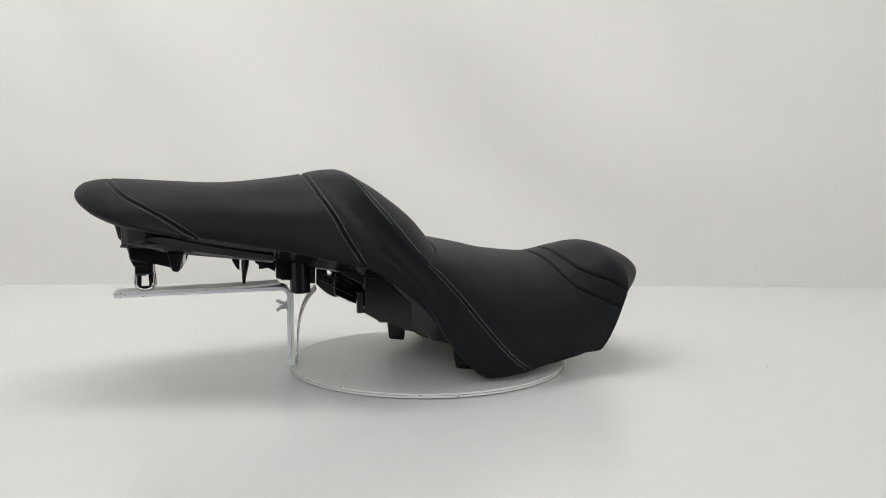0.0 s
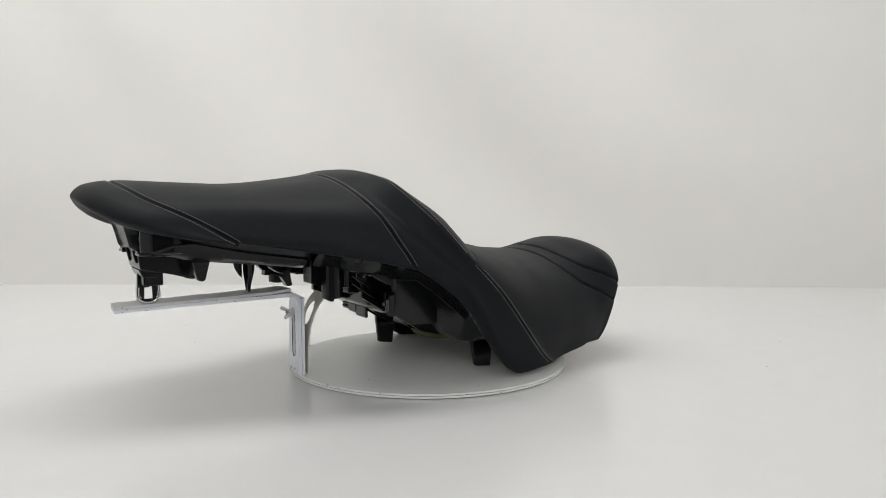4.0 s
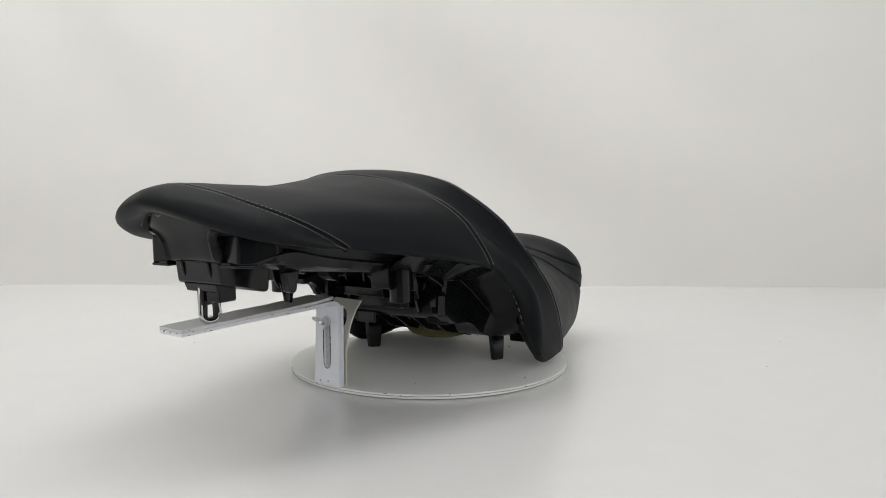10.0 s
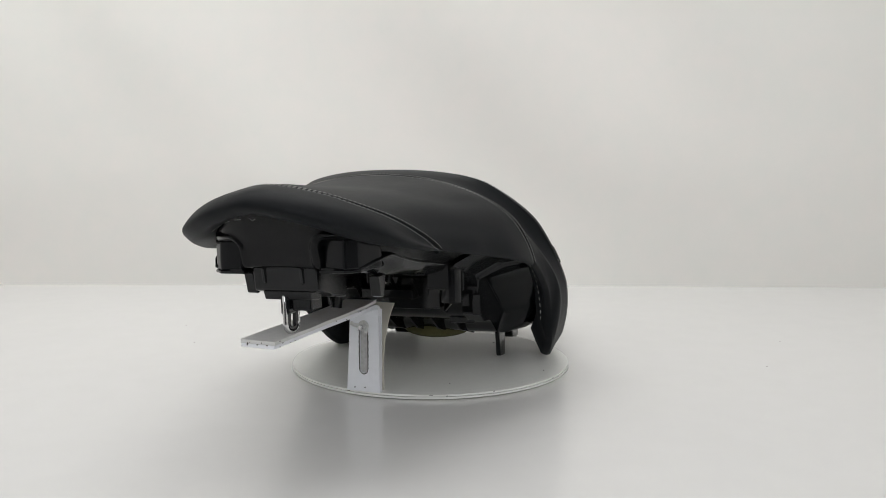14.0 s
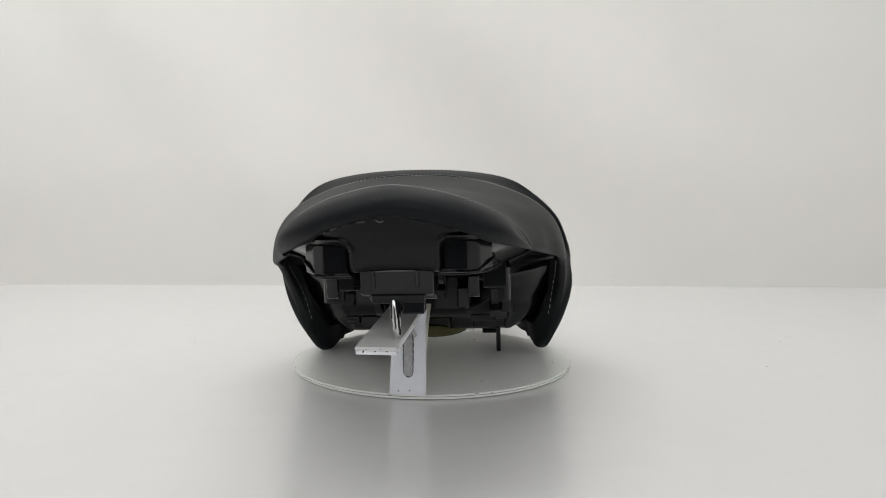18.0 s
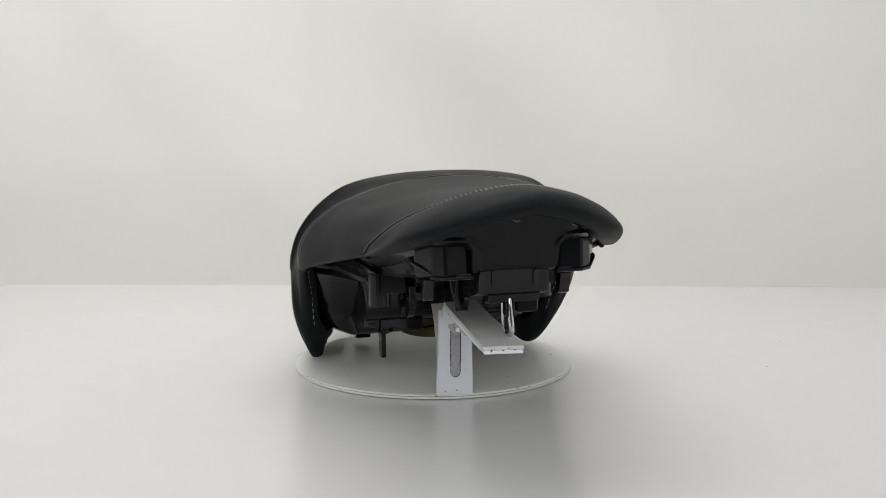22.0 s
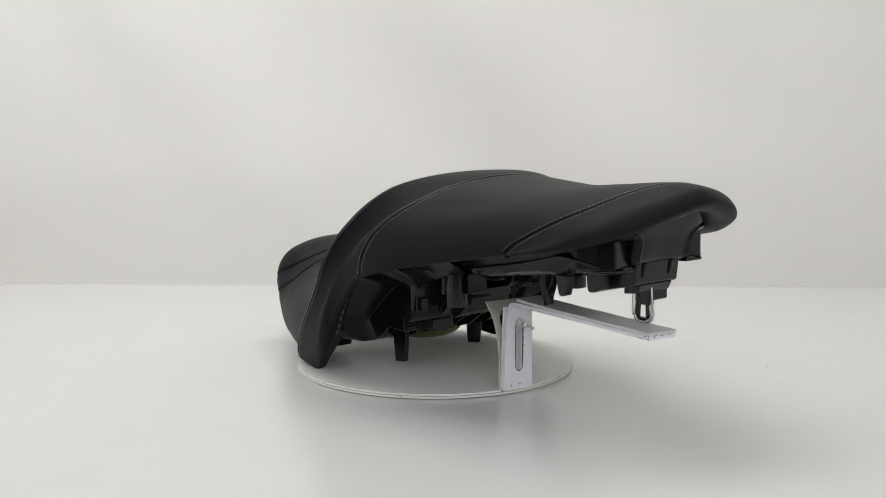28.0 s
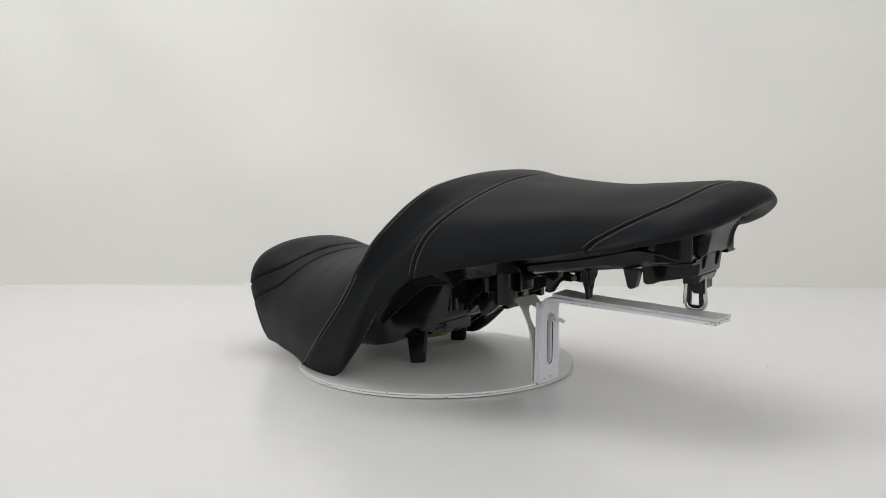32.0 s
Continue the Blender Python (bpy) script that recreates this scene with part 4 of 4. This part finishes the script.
    for v in (-0.030, 0.029):
        wedge("gusset", [(-0.396, 0.172), (-0.372, 0.146), (-0.360, 0.146), (-0.360, 0.172)], v - 0.0015, v + 0.0015, parent=base, bevel=0.0004)
    # scoop that reaches down to the arm, hollow towards the tail
    levels = ((0.160, 0.0080, 0.0150), (0.148, 0.0078, 0.0146), (0.136, 0.0072, 0.0130), (0.127, 0.0056, 0.0105), (0.120, 0.0038, 0.0082), (0.1135, 0.0026, 0.0070), (0.1090, 0.0022, 0.0066))
    bm = bmesh.new()
    rings = []
    for z, ra, rb in levels:
        at = [(math.cos(a), math.sin(a)) for a in np.radians(np.linspace(-105, 105, 15))]
        cx = -0.2548 + 0.35 * max(0, z - 0.127) * 0.1
        rings.append([bm.verts.new((cx + ra * c, 0.0165 + rb * q, z)) for c, q in at] + [bm.verts.new((cx - 0.0014 + (ra - 0.0012) * c, 0.0165 + (rb - 0.0020) * q, z)) for c, q in at[::-1]])
    for p, q in zip(rings, rings[1:]):
        for i in range(30):
            bm.faces.new((p[i], p[(i + 1) % 30], q[(i + 1) % 30], q[i]))
    bm.faces.new(rings[0])
    bm.faces.new(rings[-1][::-1])
    scoop = part("scoop", bm, PLASTIC, base, "tapered hollow scoop over the arm", smooth=True)
    scoop.data.set_sharp_from_angle(angle=radians(40))
    wedge("scoop_web", [(-0.2725, 0.158), (-0.2690, 0.140), (-0.2640, 0.131), (-0.2600, 0.1270), (-0.2590, 0.158)], 0.0235, 0.0260, bevel=0.0006, parent=base)
    wedge("small_tooth", [(-0.244, 0.153), (-0.240, 0.142), (-0.232, 0.137), (-0.226, 0.135), (-0.223, 0.138), (-0.221, 0.151)], -0.034, -0.018, parent=base)
    wedge("small_tooth", [(-0.236, 0.152), (-0.233, 0.138), (-0.226, 0.132), (-0.220, 0.135), (-0.218, 0.150)], 0.040, 0.052, parent=base)
    # cross bars and lock parts behind the stand
    box("cross_bar", -0.138, -0.122, -0.030, 0.056, 0.103, 0.116, parent=base)
    wedge("latch_hook", [(-0.1551, 0.1015), (-0.1473, 0.094), (-0.1395, 0.0872), (-0.1299, 0.0823), (-0.1251, 0.0824), (-0.1241, 0.0896), (-0.1216, 0.0935), (-0.1205, 0.112), (-0.1171, 0.1239), (-0.1315, 0.1245), (-0.1319, 0.1053), (-0.1383, 0.1056), (-0.1403, 0.1248), (-0.1547, 0.1254)], 0.048, 0.056, bevel=0.0008, parent=base, label="hooked latch plate")
    box("lock_body", -0.178, -0.160, -0.062, -0.030, 0.1375, 0.152, taper=0.1, parent=base)
    box("lock_body", -0.210, -0.180, 0.024, 0.060, 0.1370, 0.150, taper=0.1, parent=base)
    wedge("hook_plate", [(-0.212, 0.152), (-0.217, 0.139), (-0.234, 0.136), (-0.235, 0.1295), (-0.23, 0.13), (-0.222, 0.1315), (-0.212, 0.126), (-0.205, 0.1132), (-0.198, 0.1145), (-0.202, 0.131), (-0.196, 0.152)], 0.0100, 0.0240, bevel=0.0008, parent=base, label="hooked latch plate")
    for k in range(5):
        v = -0.060 + 0.030 * k
        wedge("pan_rib", [(-0.140, 0.124), (-0.100, 0.083), (-0.050, 0.050), (0.010, 0.034), (0.010, 0.042), (-0.050, 0.060), (-0.100, 0.097), (-0.140, 0.134)], v - 0.0016, v + 0.0016, parent=base, bevel=0.0004)
    box("latch_web", -0.1200, -0.1000, -0.0460, 0.0440, 0.0880, 0.1300, parent=base)
    box("hanging_block", -0.0900, -0.0620, 0.056, 0.083, 0.0620, 0.084, taper=0.05, parent=base)
    box("hanging_plate", -0.0885, -0.0840, 0.0264, 0.0603, 0.0583, 0.096, bevel=0.002, parent=base)
    for v in (-0.0017, -0.0364):
        box("hanging_tab", -0.0880, -0.0832, v - 0.0062, v + 0.0062, 0.0755, 0.0940, bevel=0.0008, parent=base)
    box("hanging_block", -0.1250, -0.1050, -0.060, -0.044, 0.0900, 0.116, taper=0.05, parent=base)
    box("hanging_block", -0.0900, -0.0620, -0.0930, -0.0600, 0.0665, 0.086, parent=base)
    # feet that stand just over the disc
    wedge("left_foot", [(0.0035, 0.048), (0.0105, 0.0042), (0.0125, 0.0028), (0.0330, 0.0004), (0.0345, 0.0020), (0.0385, 0.048)], -0.0985, -0.0925, parent=base, label="flat plastic foot")
    wedge("right_foot", [(-0.0525, 0.062), (-0.0475, 0.0150), (-0.0455, 0.0138), (-0.0270, 0.0110), (-0.0250, 0.0125), (-0.0190, 0.060)], 0.0705, 0.0765, parent=base, label="flat plastic foot")
    # olive foam drum under the pan
    bm = bmesh.new()
    bmesh.ops.create_uvsphere(bm, u_segments=40, v_segments=20, radius=1.0)
    for v in bm.verts:
        v.co = Vector((0.016 + 0.046 * v.co.x, -0.006 + 0.050 * v.co.y, 0.0465 + 0.0195 * math.copysign(abs(v.co.z) ** 0.7, v.co.z)))
    part("foam_pad", bm, OLIVE, base, "olive foam pad under the pan", smooth=True)
    # bright wire loop round a black slotted tongue
    cx = -0.3785
    loop = [(cx - 0.0098, 0.150), (cx - 0.0100, 0.136), (cx - 0.0116, 0.119)] + [(cx + 0.0116 * math.cos(a), 0.1165 + 0.0080 * math.sin(a)) for a in np.linspace(math.pi, 2 * math.pi, 13)] + [(cx + 0.0116, 0.119), (cx + 0.0100, 0.136), (cx + 0.0098, 0.150)]
    bm = bmesh.new()
    tube(bm, [(a, 0.0020 + 0.05 * (b - 0.117), b) for a, b in loop], 0.0026, 12)
    part("wire_loop", bm, STEEL, base, "bright steel locking loop", smooth=True)
    bm = bmesh.new()
    plate(bm, [(cx - 0.0092, 0.150), (cx - 0.0098, 0.118), (cx - 0.0060, 0.1112), (cx + 0.0060, 0.1112), (cx + 0.0098, 0.118), (cx + 0.0092, 0.150)], [[(cx - 0.0048, 0.1132), (cx + 0.0048, 0.1132), (cx + 0.0042, 0.1285), (cx - 0.0042, 0.1285)]], 0.0002, 0.0036, "y")
    part("slotted_tongue", bm, PLASTIC, base, "black plastic tongue with a slot")
    # loose thread end under the tail
    bm = bmesh.new()
    tube(bm, [(-0.4300, 0.0122, 0.2216), (-0.4308, 0.0100, 0.2206), (-0.4304, 0.0085, 0.2194), (-0.4308, 0.0050, 0.2210)], 0.00028, 6)
    part("loose_thread", bm, THREAD, base, "short loose thread end")


build_base_details()


def motions():
    for thing, yaw, roll in ((seat, SEAT_YAW, SEAT_ROLL), (turntable, STAND_YAW, 0), (bracket, STAND_YAW, 0)):
        walk(thing, [(t, pose(0, 0, 0, roll, 0, a + yaw)) for t, a in TURN])


motions()
